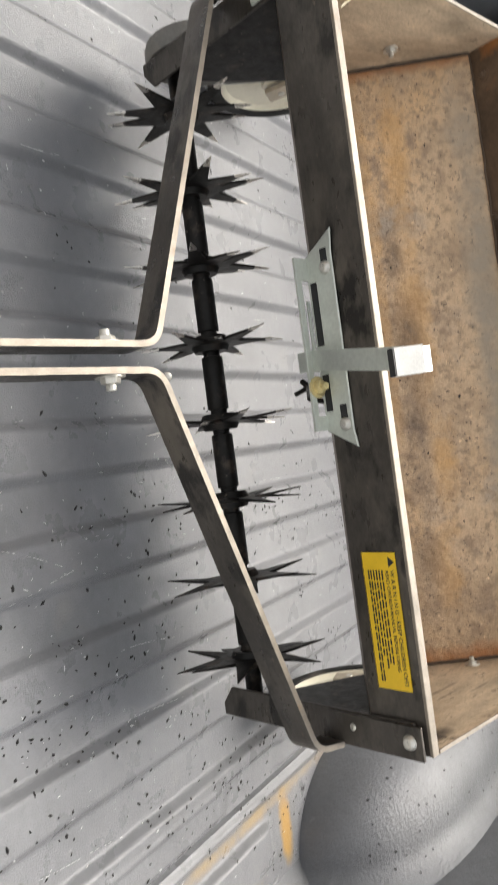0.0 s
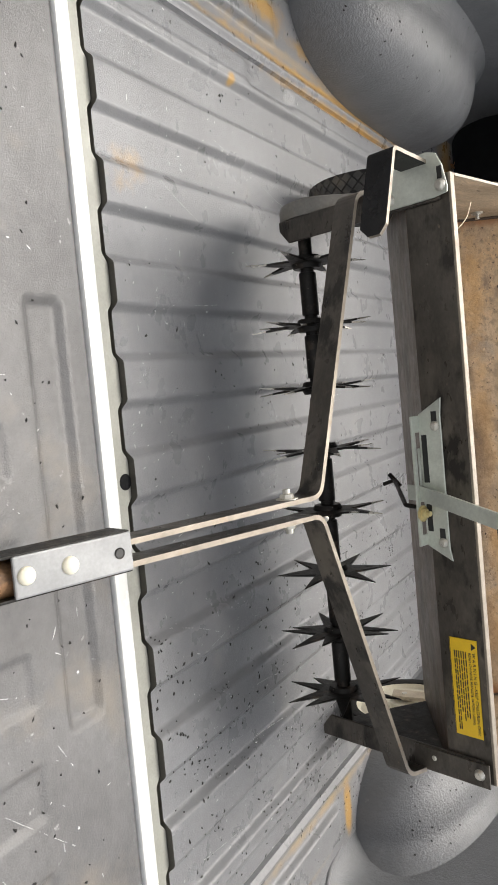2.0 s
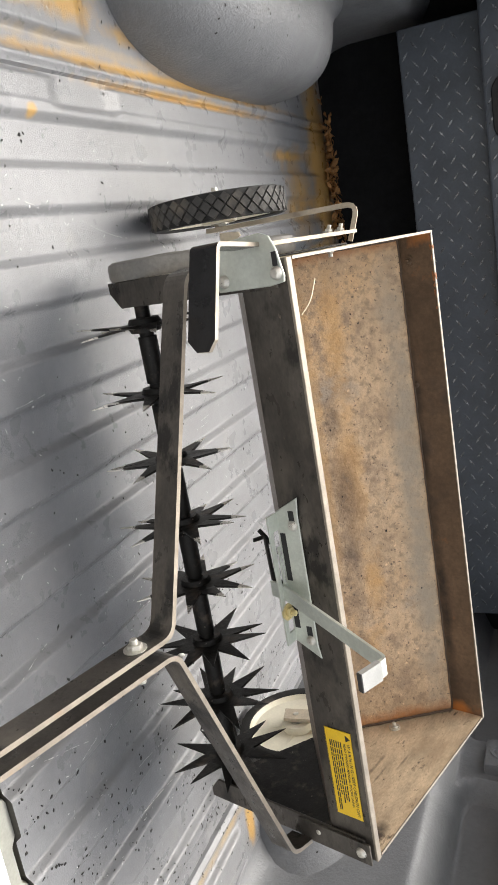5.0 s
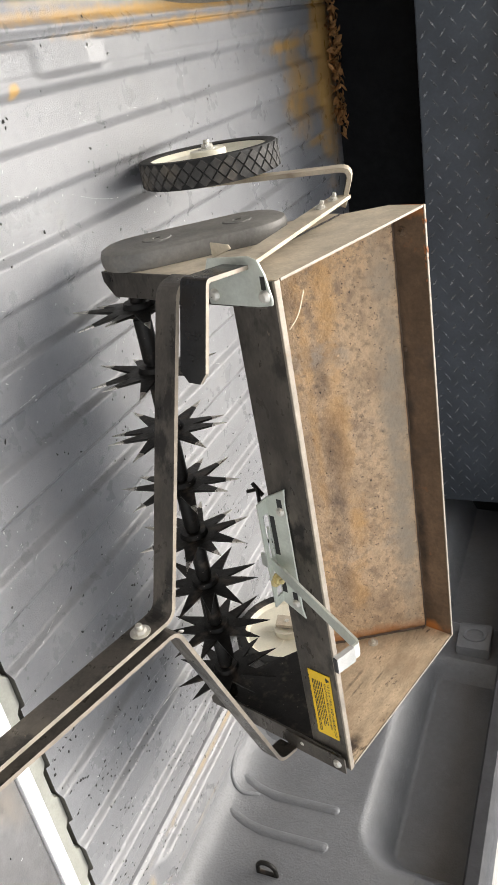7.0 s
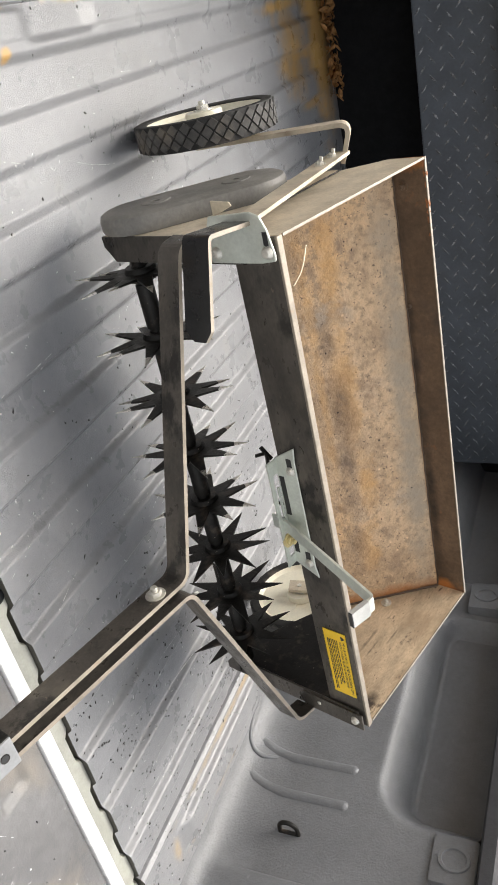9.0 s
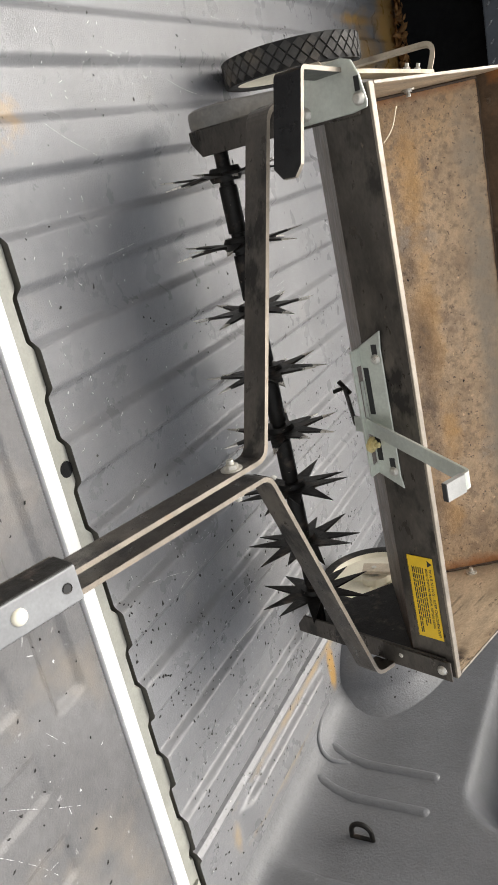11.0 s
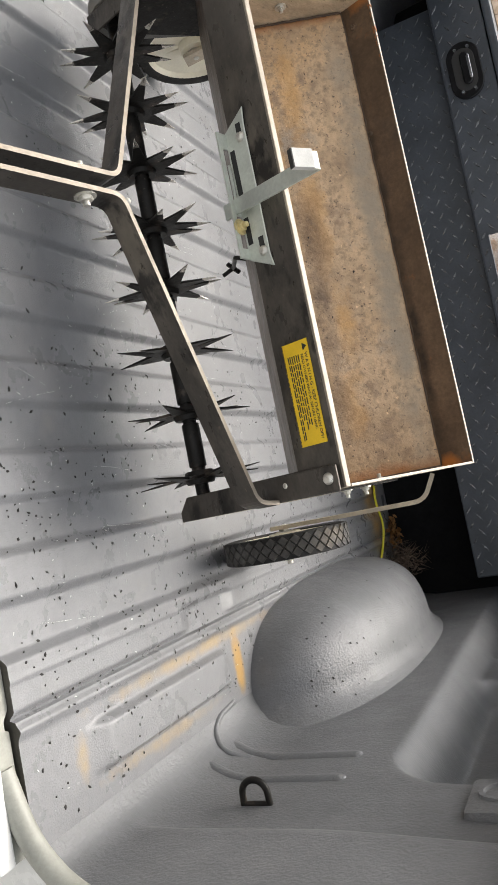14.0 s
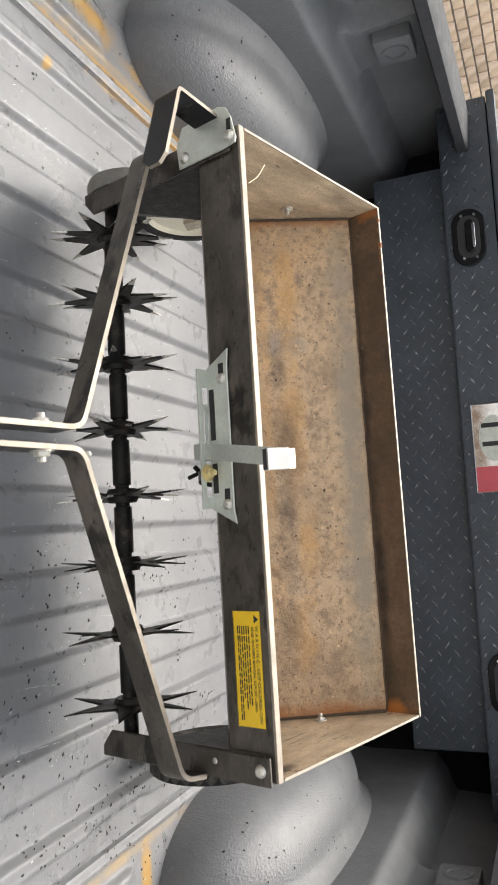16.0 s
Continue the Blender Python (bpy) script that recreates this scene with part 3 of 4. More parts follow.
def hasp(parent, x, y, z):
    h = part("latch", plate(stadium(x, z, 0.036, 0.044), y - 0.008, y + 0.004, "y", 0.002), BLACK, parent, "oval black paddle latch with chrome lever")
    part("dish", plate(stadium(x, z, 0.030, 0.030), y - 0.0095, y - 0.0075, "y", 0.0008), INK, h)
    part("lever", plate(stadium(x, z + 0.004, 0.034, 0.012), y - 0.020, y - 0.010, "y", 0.003), BLACK, h)
    part("lever_edge", plate(stadium(x, z + 0.014, 0.030, 0.004), y - 0.022, y - 0.019, "y", 0.001), CHROME, h)
    for dx in (-0.060, 0.060):
        for dz in (-0.016, 0.018):
            part("rivet", rod((x + dx, y - 0.007, z + dz), (x + dx, y - 0.013, z + dz), 0.006, 0.004, 12), CHROME, h, smooth=True)


toolbox = tagged(empty("toolbox", pose(-0.062, 1.55, 0.27)), "dark blue-black tread-plate truck toolbox across the bed", "toolbox")
part("body", box((-0.81, 0.0, 0.0), (0.81, 0.20, 0.30), 0.004), TOOLBOX, toolbox)
lid = part("lid", box((-0.97, -0.045, 0.200), (0.97, 0.205, 0.335), 0.006), TOOLBOX, toolbox)
part("lid_top", box((-0.98, -0.055, 0.337), (0.98, 0.21, 0.36), 0.006), TOOLBOX, lid)
hasp(lid, -0.575, -0.047, 0.262)
hasp(lid, 0.62, -0.047, 0.262)


def lugs(x0, x1, y, z0, z1, step=0.044):
    bm = bmesh.new()
    k = 0
    z = z0
    while z < z1:
        x = x0 + (step / 2 if k % 2 else 0)
        while x < x1:
            a = radians(38 if (k % 2) else -38)
            ux, uz = math.cos(a), math.sin(a)
            L, W = 0.014, 0.0032
            q = [(x + ux * L, z + uz * L), (x - uz * W, z + ux * W), (x - ux * L, z - uz * L), (x + uz * W, z - ux * W)]
            base = [bm.verts.new((p[0], y, p[1])) for p in q]
            top = [bm.verts.new((x + (p[0] - x) * 0.6, y - 0.0017, z + (p[1] - z) * 0.6)) for p in q]
            bm.faces.new(top)
            for i in range(4):
                bm.faces.new((base[i], base[(i + 1) % 4], top[(i + 1) % 4], top[i]))
            x += step
        z += step * 0.55
        k += 1
    bmesh.ops.recalc_face_normals(bm, faces=bm.faces)
    return bm


tagged(part("tread_pattern", lugs(-0.79, 0.80, 0.0005, 0.015, 0.195), LUG, toolbox), kind="stuff")
tagged(part("tread_pattern", lugs(-0.95, 0.95, -0.0455, 0.215, 0.325), LUG, lid), kind="stuff")
badge = part("badge", box((-0.115, -0.050, 0.228), (0.125, -0.0465, 0.325), 0.003), CHROME, lid, "silver and red maker's plate")
part("red_field", box((0.055, -0.0525, 0.231), (0.122, -0.0505, 0.322), 0.001), RED, badge)
part("oval_field", lathe([(0.0, 0.0), (0.062, 0.0), (0.062, 0.002), (0.0, 0.002)], "z", 32, centre=(0, 0, 0)), ZINC, badge, m=Matrix.Translation((-0.02, -0.0505, 0.283)) @ Matrix.Diagonal((1.0, 1.0, 0.62, 1)) @ pose(0, 0, 0, 90, 0, 0))
for x in (-0.055, -0.005):
    part("dark_bar", box((x - 0.006, -0.0545, 0.252), (x + 0.006, -0.0528, 0.315), 0.0005), INK, badge)

# ---- spike aerator ----
AER = pose(0.001, 0.2515, 0.3582, 17.1, -0.75, -0.95)
aer = tagged(empty("spike_aerator", AER), "rusty tow-behind lawn spike aerator with weight tray and drawbar", "lawn aerator")
TW, TD, TH, T = 0.4095, 0.363, 0.0670, 0.003        # tray: half width, depth, front height, sheet
KEEL, BACK = (0.186, -0.231), -0.055              # V bottom of the hopper (y, z), foot of the back panel

# weight tray
def sheet(lo, hi, x, nx=150, ny=44, thick=T, dent=0.0):
    """A sheet between two lines (y, z) across the tray, slightly uneven, with thickness below."""
    rnd = random.Random(7)
    waves = [(rnd.uniform(4, 26), rnd.uniform(5, 30), rnd.uniform(0, 6.28), rnd.uniform(0.3, 1.0)) for _ in range(9)]
    d = Vector((0, hi[0] - lo[0], hi[1] - lo[1]))
    nrm = Vector((0, -d.z, d.y)).normalized()
    bm = bmesh.new()
    rows = []
    for i in range(nx + 1):
        u = -x + 2 * x * i / nx
        rows.append([])
        for j in range(ny + 1):
            v = j / ny
            h = sum(k * math.sin(fa * u + fb * v + ph) for fa, fb, ph, k in waves) / 4
            p = Vector((u, lo[0], lo[1])) + d * v
            rows[-1].append([bm.verts.new(p + nrm * dent * h), bm.verts.new(p - nrm * thick)])
    for i in range(nx):
        for j in range(ny):
            a, b, c, e = rows[i][j], rows[i + 1][j], rows[i + 1][j + 1], rows[i][j + 1]
            bm.faces.new((a[0], b[0], c[0], e[0]))
            bm.faces.new((e[1], c[1], b[1], a[1]))
    for i in range(nx):
        for j in (0, ny):
            bm.faces.new((rows[i][j][0], rows[i][j][1], rows[i + 1][j][1], rows[i + 1][j][0]))
    bmesh.ops.recalc_face_normals(bm, faces=bm.faces)
    return bm


tray = part("tray_floor", sheet(KEEL, (TD - 0.004, BACK), TW - 0.004, dent=0.0009), RUST, aer, "rust-stained sloping sheet steel tray bottom", smooth=True)
part("front_panel", box((-TW, -0.001, -TH - 0.002), (TW, 0.0025, -0.0005), 0.0008), STEEL, aer, "dark steel front panel")
part("front_rim", box((-TW, -0.0015, -0.001), (TW, 0.0085, 0.0028), 0.001), EDGE, aer, "pale worn folded rim")
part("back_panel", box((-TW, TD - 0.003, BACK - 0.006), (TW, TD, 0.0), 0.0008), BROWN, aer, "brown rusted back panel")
part("back_rim", box((-TW, TD - 0.004, 0.0), (TW, TD + 0.001, 0.0018), 0.0006), EDGE, aer)
for s in (-1, 1):
    x0, x1 = sorted((s * TW, s * (TW - 0.003)))
    outline = [(0.004, -0.0005), (0.004, -TH), (KEEL[0], KEEL[1] - 0.003), (TD - 0.0035, BACK - 0.004), (TD - 0.0035, -0.0005)]
    bm = plate(outline, x0, x1, "x", 0.0005)
    for fc in bm.faces:
        fc.material_index = 1 if fc.normal.x * s > 0.9 else 0
    part("side_panel", bm, [SCUFFED, TAN], aer, "scuffed dusty tan side panel")
    part("side_rim", box((x0 - 0.0004, 0.012, -0.0004), (x1 + 0.0004, TD - 0.005, 0.0014), 0.0004), EDGE, aer)
    bolt(aer, (s * (TW - 0.0035), 0.250 if s < 0 else 0.268, -0.104 if s < 0 else -0.119), (-s, 0, 0), 0.0068, 0.004, True)
for s in (-1, 1):
    seam = [(s * (TW - 0.0055), KEEL[0] + (TD - 0.008 - KEEL[0]) * k / 24, KEEL[1] + (BACK - KEEL[1]) * k / 24 + 0.002 + 0.0008 * (k % 3)) for k in range(25)]
    part("weld_seam", tube(seam, 0.0022, 6), UMBER, aer)
part("back_seam", tube([(-TW + 0.006 + (2 * TW - 0.012) * k / 60, TD - 0.0050, BACK + 0.0010 + 0.0006 * (k % 4)) for k in range(61)], 0.0013, 6), UMBER, aer)
bm = None
for x, w, h in ((-0.402, 0.012, 0.004), (-0.386, 0.008, 0.006), (-0.371, 0.010, 0.003), (-0.344, 0.014, 0.006), (-0.330, 0.007, 0.005), (-0.318, 0.010, 0.003), (-0.296, 0.005, 0.003)):
    own = bmesh.new()
    bmesh.ops.create_icosphere(own, subdivisions=2, radius=1.0)
    for v in own.verts:
        v.co = v.co * (1 + 0.35 * math.sin(v.co.x * 9 + x * 300) * math.cos(v.co.y * 7))
        v.co = Vector((x + v.co.x * w * 0.6, TD - 0.0015 + v.co.y * 0.0032, -0.001 + v.co.z * h * 0.55))
    bm = joined(bm, own)
part("rust_flakes", bm, RUST_RED, aer, "crusty orange rust on the back rim", smooth=True)
bolt(aer, (-0.369, TD - 0.003, -0.039), (0, -1, 0), 0.0062, 0.004, True, mat=BROWN)
bolt(aer, (-0.179, TD - 0.003, -0.050), (0, -1, 0), 0.0055, 0.003, mat=BROWN)
part("panel_fold", plate([(-0.001, -TH - 0.002), (KEEL[0] - 0.002, KEEL[1] - 0.0035), (KEEL[0], KEEL[1]), (0.0025, -TH)], -0.4045, 0.4045, "x"), UMBER, aer, "umber stained fold under the front panel")

# side plates with front flanges
for s in (-1, 1):
    poly = [(-0.0055, -0.012), (-0.0055, -0.300), (0.045, -0.310), (0.100, -0.285), (0.205, -0.228), (0.300, -0.122), (0.300, -0.105), (0.0035, -0.0845), (0.0035, -0.012)]
    x0, x1 = sorted((s * 0.4100, s * 0.4128))
    bm = plate(poly, x0, x1, "x")
    # inner face takes black iron, which paints in the shade there; outside tan
    for f in bm.faces:
        f.material_index = 1 if f.normal.x * s > 0.9 else 0
    sp = part("side_plate", bm, [IRON, TAN], aer, "side plate with inner shade put into its colour, dusty tan outside")
    part("flange", plate([(s * 0.4128, -0.302), (s * 0.398, -0.302), (s * 0.377, -0.284), (s * 0.377, -0.012), (s * 0.4128, -0.012)], -0.0062, -0.0026, "y"), STEEL, sp)
part("corner_lap", box((0.379, -0.0100, -0.122), (0.4122, -0.0066, -0.002), 0.001), STEEL, aer)
bolt(aer, (0.395, -0.0100, -0.0165), (0, -1, 0), 0.0085, 0.005)
bolt(aer, (0.392, -0.0100, -0.088), (0, -1, 0), 0.0045, 0.001)

# axle with star wheels
axle = part("axle", rod((-0.41, 0.0310, -0.2840), (0.41, 0.0310, -0.2840), 0.0105, None, 18), IRON, aer, smooth=True)
for k in range(7):
    x = -0.349 + 0.0997 * (k + 0.5)
    part("spacer", rod((x - 0.034, 0.0310, -0.2840), (x + 0.034, 0.0310, -0.2840), 0.0135, None, 18, bevel=0.002), IRON, axle, smooth=True)


def star_mesh():
    """A pressed ten-point star, its points set slightly to either side in turn."""
    bm = bmesh.new()
    n, t = 10, 0.0015
    rim = []
    for k in range(2 * n):
        a = math.pi * k / n
        tip = k % 2 == 0
        r = 0.096 * (1 + 0.03 * math.sin(k * 2.7)) if tip else 0.038
        off = (0.0065 if (k // 2) % 2 else -0.0065) if tip else 0.0
        rim.append(Vector((off, r * math.cos(a), r * math.sin(a))))
    def pair(p, h):
        return bm.verts.new(p + Vector((h, 0, 0))), bm.verts.new(p - Vector((h, 0, 0)))
    c0, c1 = bm.verts.new((t * 2.5, 0, 0)), bm.verts.new((-t * 2.5, 0, 0))
    notch = [pair(rim[k], t * 1.3) for k in range(1, 2 * n, 2)]
    for k in range(n):
        l, r, tip = notch[k - 1], notch[k], rim[2 * k]
        a, b = rim[2 * k - 1].lerp(tip, 0.62), rim[2 * k + 1].lerp(tip, 0.62)
        ml, mr, pt = pair(a, t * 0.9), pair(b, t * 0.9), pair(tip, t * 0.4)
        for s, c in ((0, c0), (1, c1)):
            bm.faces.new((c, l[s], r[s]))
            bm.faces.new((l[s], ml[s], mr[s], r[s]))
            bm.faces.new((ml[s], pt[s], mr[s])).material_index = 1
        for p, q, mi in ((l, ml, 0), (ml, pt, 1), (pt, mr, 1), (mr, r, 0)):
            bm.faces.new((p[0], p[1], q[1], q[0])).material_index = mi
    bmesh.ops.recalc_face_normals(bm, faces=bm.faces)
    return bm


# only the left five stars get the pale tips painted as lit
for k in range(8):
    sw = part("star_wheel", star_mesh(), [IRON, LIT_WORN if k < 5 else IRON], axle, "black spiked star wheel" if k == 0 else "", m=Matrix.Translation((-0.349 + 0.0997 * k, 0.0310, -0.2840)) @ pose(0, 0, 0, 17 + 23 * k, 0, 0))
    sw["label"] = "black spiked star wheel"
    part("hub", lathe([(0.012, -0.010), (0.021, -0.010), (0.024, -0.004), (0.024, 0.004), (0.021, 0.010), (0.012, 0.010)], "x", 20), IRON, sw, smooth=True)

# bent V of flat bars and twin drawbar
for s, end in ((1, 0.408), (-1, 0.408)):
    pts = [(s * 0.4120, -0.0105, -0.120), (s * end, -0.047, -0.123), (s * 0.012, -0.188, -0.1175), (s * 0.011, -0.570, -0.115)]
    if s < 0:
        pts[0], pts[1] = (-0.4135, -0.0105, -0.136), (-0.408, -0.038, -0.138)
    part("draw_bar", ribbon(rounded(pts, 0.016), (0, 0, 1), 0.036, 0.006), [STEEL, EDGE], aer, "dark flat bar with pale bare edges")
for s in (1, -1):
    bolt(aer, (s * 0.0145, -0.232, -0.1165), (s, 0, 0), 0.0095, 0.007, True)
bolt(aer, (0.018, -0.180, -0.103), (0.4, -0.5, 0.6), 0.005, 0.002)

# hitch end
hitch = part("hitch_plate", box((-0.023, -0.604, -0.096), (0.0155, -0.479, -0.092), 0.002), PLATE_GREY, aer, "pale grey hitch plate")
for x in (-0.0245, 0.0140):
    part("hitch_cheek", box((x, -0.760, -0.130), (x + 0.003, -0.479, -0.0945), 0.001), IRON, hitch)
part("hitch_plate_lower", box((-0.023, -0.604, -0.138), (0.0155, -0.479, -0.134), 0.002), STEEL, aer)
for u in (-0.592, -0.548):
    bm = bmesh.new()
    bmesh.ops.create_uvsphere(bm, u_segments=18, v_segments=10, radius=0.0088, matrix=Matrix.Translation((-0.004, u, -0.092)) @ Matrix.Diagonal((1, 1, 0.55, 1)))
    part("bolt_cap", bm, CREAM, hitch, "cream domed bolt cap", smooth=True)
part("hole_rim", lathe([(0.0042, 0.0), (0.0056, 0.0), (0.0056, 0.0012), (0.0042, 0.0006)], "z", 20, centre=(-0.004, -0.494, -0.0925)), IRON, hitch, smooth=True)
part("hole", lathe([(0.0, 0.0), (0.0043, 0.0), (0.0043, 0.0010), (0.0, 0.0010)], "z", 20, centre=(-0.004, -0.494, -0.0926)), INK, hitch)
part("clevis", rod((0.0, -0.592, -0.118), (-0.010, -0.712, -0.118), 0.019, None, 20, bevel=0.003), GATE_RUST, aer, "rusty round clevis", smooth=True)
part("hitch_pin", rod((-0.026, -0.692, -0.096), (-0.002, -0.647, -0.070), 0.006, None, 12), GATE_RUST, aer, "rusty hitch pin", smooth=True)
bm = bmesh.new()
bmesh.ops.create_uvsphere(bm, u_segments=20, v_segments=12, radius=0.0108, matrix=Matrix.Translation((0.0, -0.642, -0.066)))
part("pin_knob", bm, CREAM, aer, "cream ball knob", smooth=True)
part("spring_clip", tube(rounded([(-0.02, -0.66, -0.11), (-0.04, -0.660, -0.100), (-0.044, -0.682, -0.10), (-0.02, -0.692, -0.112)], 0.012), 0.0022), ZINC, aer, "bent wire clip", smooth=True)
part("spring_clip", tube(rounded([(0.012, -0.692, -0.12), (0.04, -0.692, -0.13), (0.048, -0.722, -0.135), (0.075, -0.742, -0.14)], 0.012), 0.0022), ZINC, aer, smooth=True)

# adjuster on the front panel
adj = part("adjuster_plate", plate([(-0.098, -0.0745), (-0.1206, -0.0357), (-0.096, -0.0385), (0.086, -0.0385), (0.1045, -0.0352), (0.084, -0.0745)], -0.0046, -0.0018, "y"), ZINC, aer, "galvanised slotted adjuster bracket")
for u0, u1, a, b in ((-0.0230, -0.0155, -0.097, 0.083), (-0.0160, -0.0040, -0.097, -0.074), (-0.0160, -0.0040, 0.000, 0.022), (-0.0160, -0.0040, 0.068, 0.083), (-0.0105, -0.0070, -0.052, 0.002)):
    part("adjuster_shelf", box((a, u0, -0.0752 + 0.0002 * (u0 > -0.012)), (b, u1, -0.0722), 0.0005), ZINC, adj)
for x0, x1 in ((-0.070, -0.004), (0.026, 0.064)):
    part("slot", box((x0, -0.0050, -0.0705), (x1, -0.0044, -0.0622), 0.0), INK, adj)
for x in (-0.0818, 0.0792):
    part("slot", box((x - 0.020, -0.0050, -0.0525), (x - 0.002, -0.0044, -0.0440), 0.0), INK, adj)
    bolt(adj, (x, -0.0046, -0.0480), (0, -1, 0), 0.0075, 0.005)
lever = part("lever", ribbon(rounded([(0.009, -0.010, -0.095), (0.010, -0.014, -0.070), (0.0410, -0.072, 0.1075), (0.0425, -0.1085, 0.0975)], 0.006), (1, 0, 0.0), 0.021, 0.0035), [ZINC, ZINC], aer, "galvanised adjusting lever")
part("lever_cap", ribbon([(0.0412, -0.0835, 0.1052), (0.0427, -0.1110, 0.0975)], (1, 0, 0), 0.0225, 0.0075), [PALE_GREY, PALE_GREY], lever, "worn pale grey painted end")
part("lever_cap_end", ribbon([(0.0427, -0.1111, 0.0975), (0.0428, -0.1125, 0.0971)], (1, 0, 0), 0.0220, 0.0070), [INK, INK], lever)
bolt(adj, (0.038, -0.0130, -0.0722), (0, 0, 1), 0.0078, 0.007, True, mat=BRASS)
HOOK, HEEL, BASE_END = Vector((0.0233, 0.1461, -0.2559)), Vector((0.0168, 0.1514, -0.2361)), Vector((0.0415, 0.0608, -0.1526))
part("lift_rod", tube(rounded([BASE_END + Vector((0.004, 0.012, 0.010)), BASE_END, HEEL, HOOK], 0.004), 0.0034, 10), IRON, aer, "black bent lift hook under the lever", smooth=True)
part("lift_hook", tube([HEEL + Vector((-0.010, 0.0, -0.010)), HEEL, HEEL + Vector((0.010, 0.0, 0.010))], 0.0040, 8), IRON, aer, smooth=True)

# corner bracket and bent strap on the left
corner = part("corner_plate", plate([(-0.441, -0.026), (-0.436, -0.012), (-0.420, -0.004), (-0.390, 0.0025), (-0.383, 0.0012), (-0.3800, -0.020), (-0.3800, -0.098), (-0.412, -0.1015), (-0.437, -0.090)], -0.0100, -0.0066, "y"), ZINC, aer, "greenish galvanised corner plate")
part("slot", box((-0.4180, -0.0104, -0.0110), (-0.4020, -0.0098, -0.0040), 0.0), INK, corner)
bolt(corner, (-0.394, -0.0100, -0.0075), (0, -1, 0), 0.0085, 0.006)
bolt(corner, (-0.3925, -0.0100, -0.0867), (0, -1, 0), 0.0085, 0.006)
strap = part("bent_strap", ribbon(rounded([(-0.4275, 0.0, -0.046), (-0.4355, -0.0825, -0.0425), (-0.338, -0.1130, -0.0410)], 0.006), (0, 0, 1), 0.040, 0.005), [BLACK, EDGE], aer, "black painted bent strap with bare edges")
end = ribbon([(-0.338, -0.1130, -0.0410), (-0.326, -0.1168, -0.0410)], (0, 0, 1), 0.040, 0.005)
for v in end.verts:
    if v.co.x > -0.332:
        v.co.z = -0.038 + (v.co.z + 0.041) * 0.45
part("strap_tip", end, [BLACK, EDGE], strap)
part("strap_run", ribbon([(-0.4275, 0.345, -0.130), (-0.4275, 0.0005, -0.046)], (0, 0, 1), 0.034, 0.005), [TAN, TAN], strap, "dusty tan run of the strap")
part("side_tab", plate([(-0.450, -0.102), (-0.4475, -0.072), (-0.4425, -0.069), (-0.4300, -0.102)], 0.012, 0.015, "y"), TAN, aer)

# oblong plastic guard outside the left plate
def oblong(p, q, r, x0, x1, inset):
    """A stadium-shaped cover with a rounded rim between two centres in the side plane."""
    p, q = Vector(p), Vector(q)
    d = (q - p).normalized()
    n = Vector((-d.y, d.x))
    def ring(rad, x):
        out = []
        for c, base in ((q, 0.0), (p, math.pi)):
            for k in range(15):
                a = base - math.pi / 2 + math.pi * k / 14
                v = c + (d * math.cos(a) + n * math.sin(a)) * rad
                out.append((x, v.x, v.y))
        return out
    bm = bmesh.new()
    rings = [[bm.verts.new(v) for v in ring(*a)] for a in ((r - inset, x0), (r - inset * 0.25, x0 + (x1 - x0) * 0.12), (r, x0 + (x1 - x0) * 0.35), (r, x0 + (x1 - x0) * 0.8), (r - inset * 0.3, x1))]
    m = len(rings[0])
    for a, b in zip(rings, rings[1:]):
        for k in range(m):
            bm.faces.new((a[k], a[(k + 1) % m], b[(k + 1) % m], b[k]))
    bm.faces.new(rings[0])
    bm.faces.new(rings[-1])
    bmesh.ops.recalc_face_normals(bm, faces=bm.faces)
    return bm


guard = part("guard", oblong((0.050, -0.266), (0.169, -0.181), 0.062, -0.4390, -0.4130, 0.008), GREY_PLASTIC, aer, "weathered grey plastic guard", smooth=True)
for u, w in ((0.066, -0.254), (0.162, -0.186)):
    part("guard_socket", lathe([(0.006, -0.001), (0.020, -0.001), (0.022, 0.001), (0.019, 0.0015), (0.006, 0.0012)], "x", 24, centre=(-0.4395, u, w)), GREY_PLASTIC, guard, smooth=True)

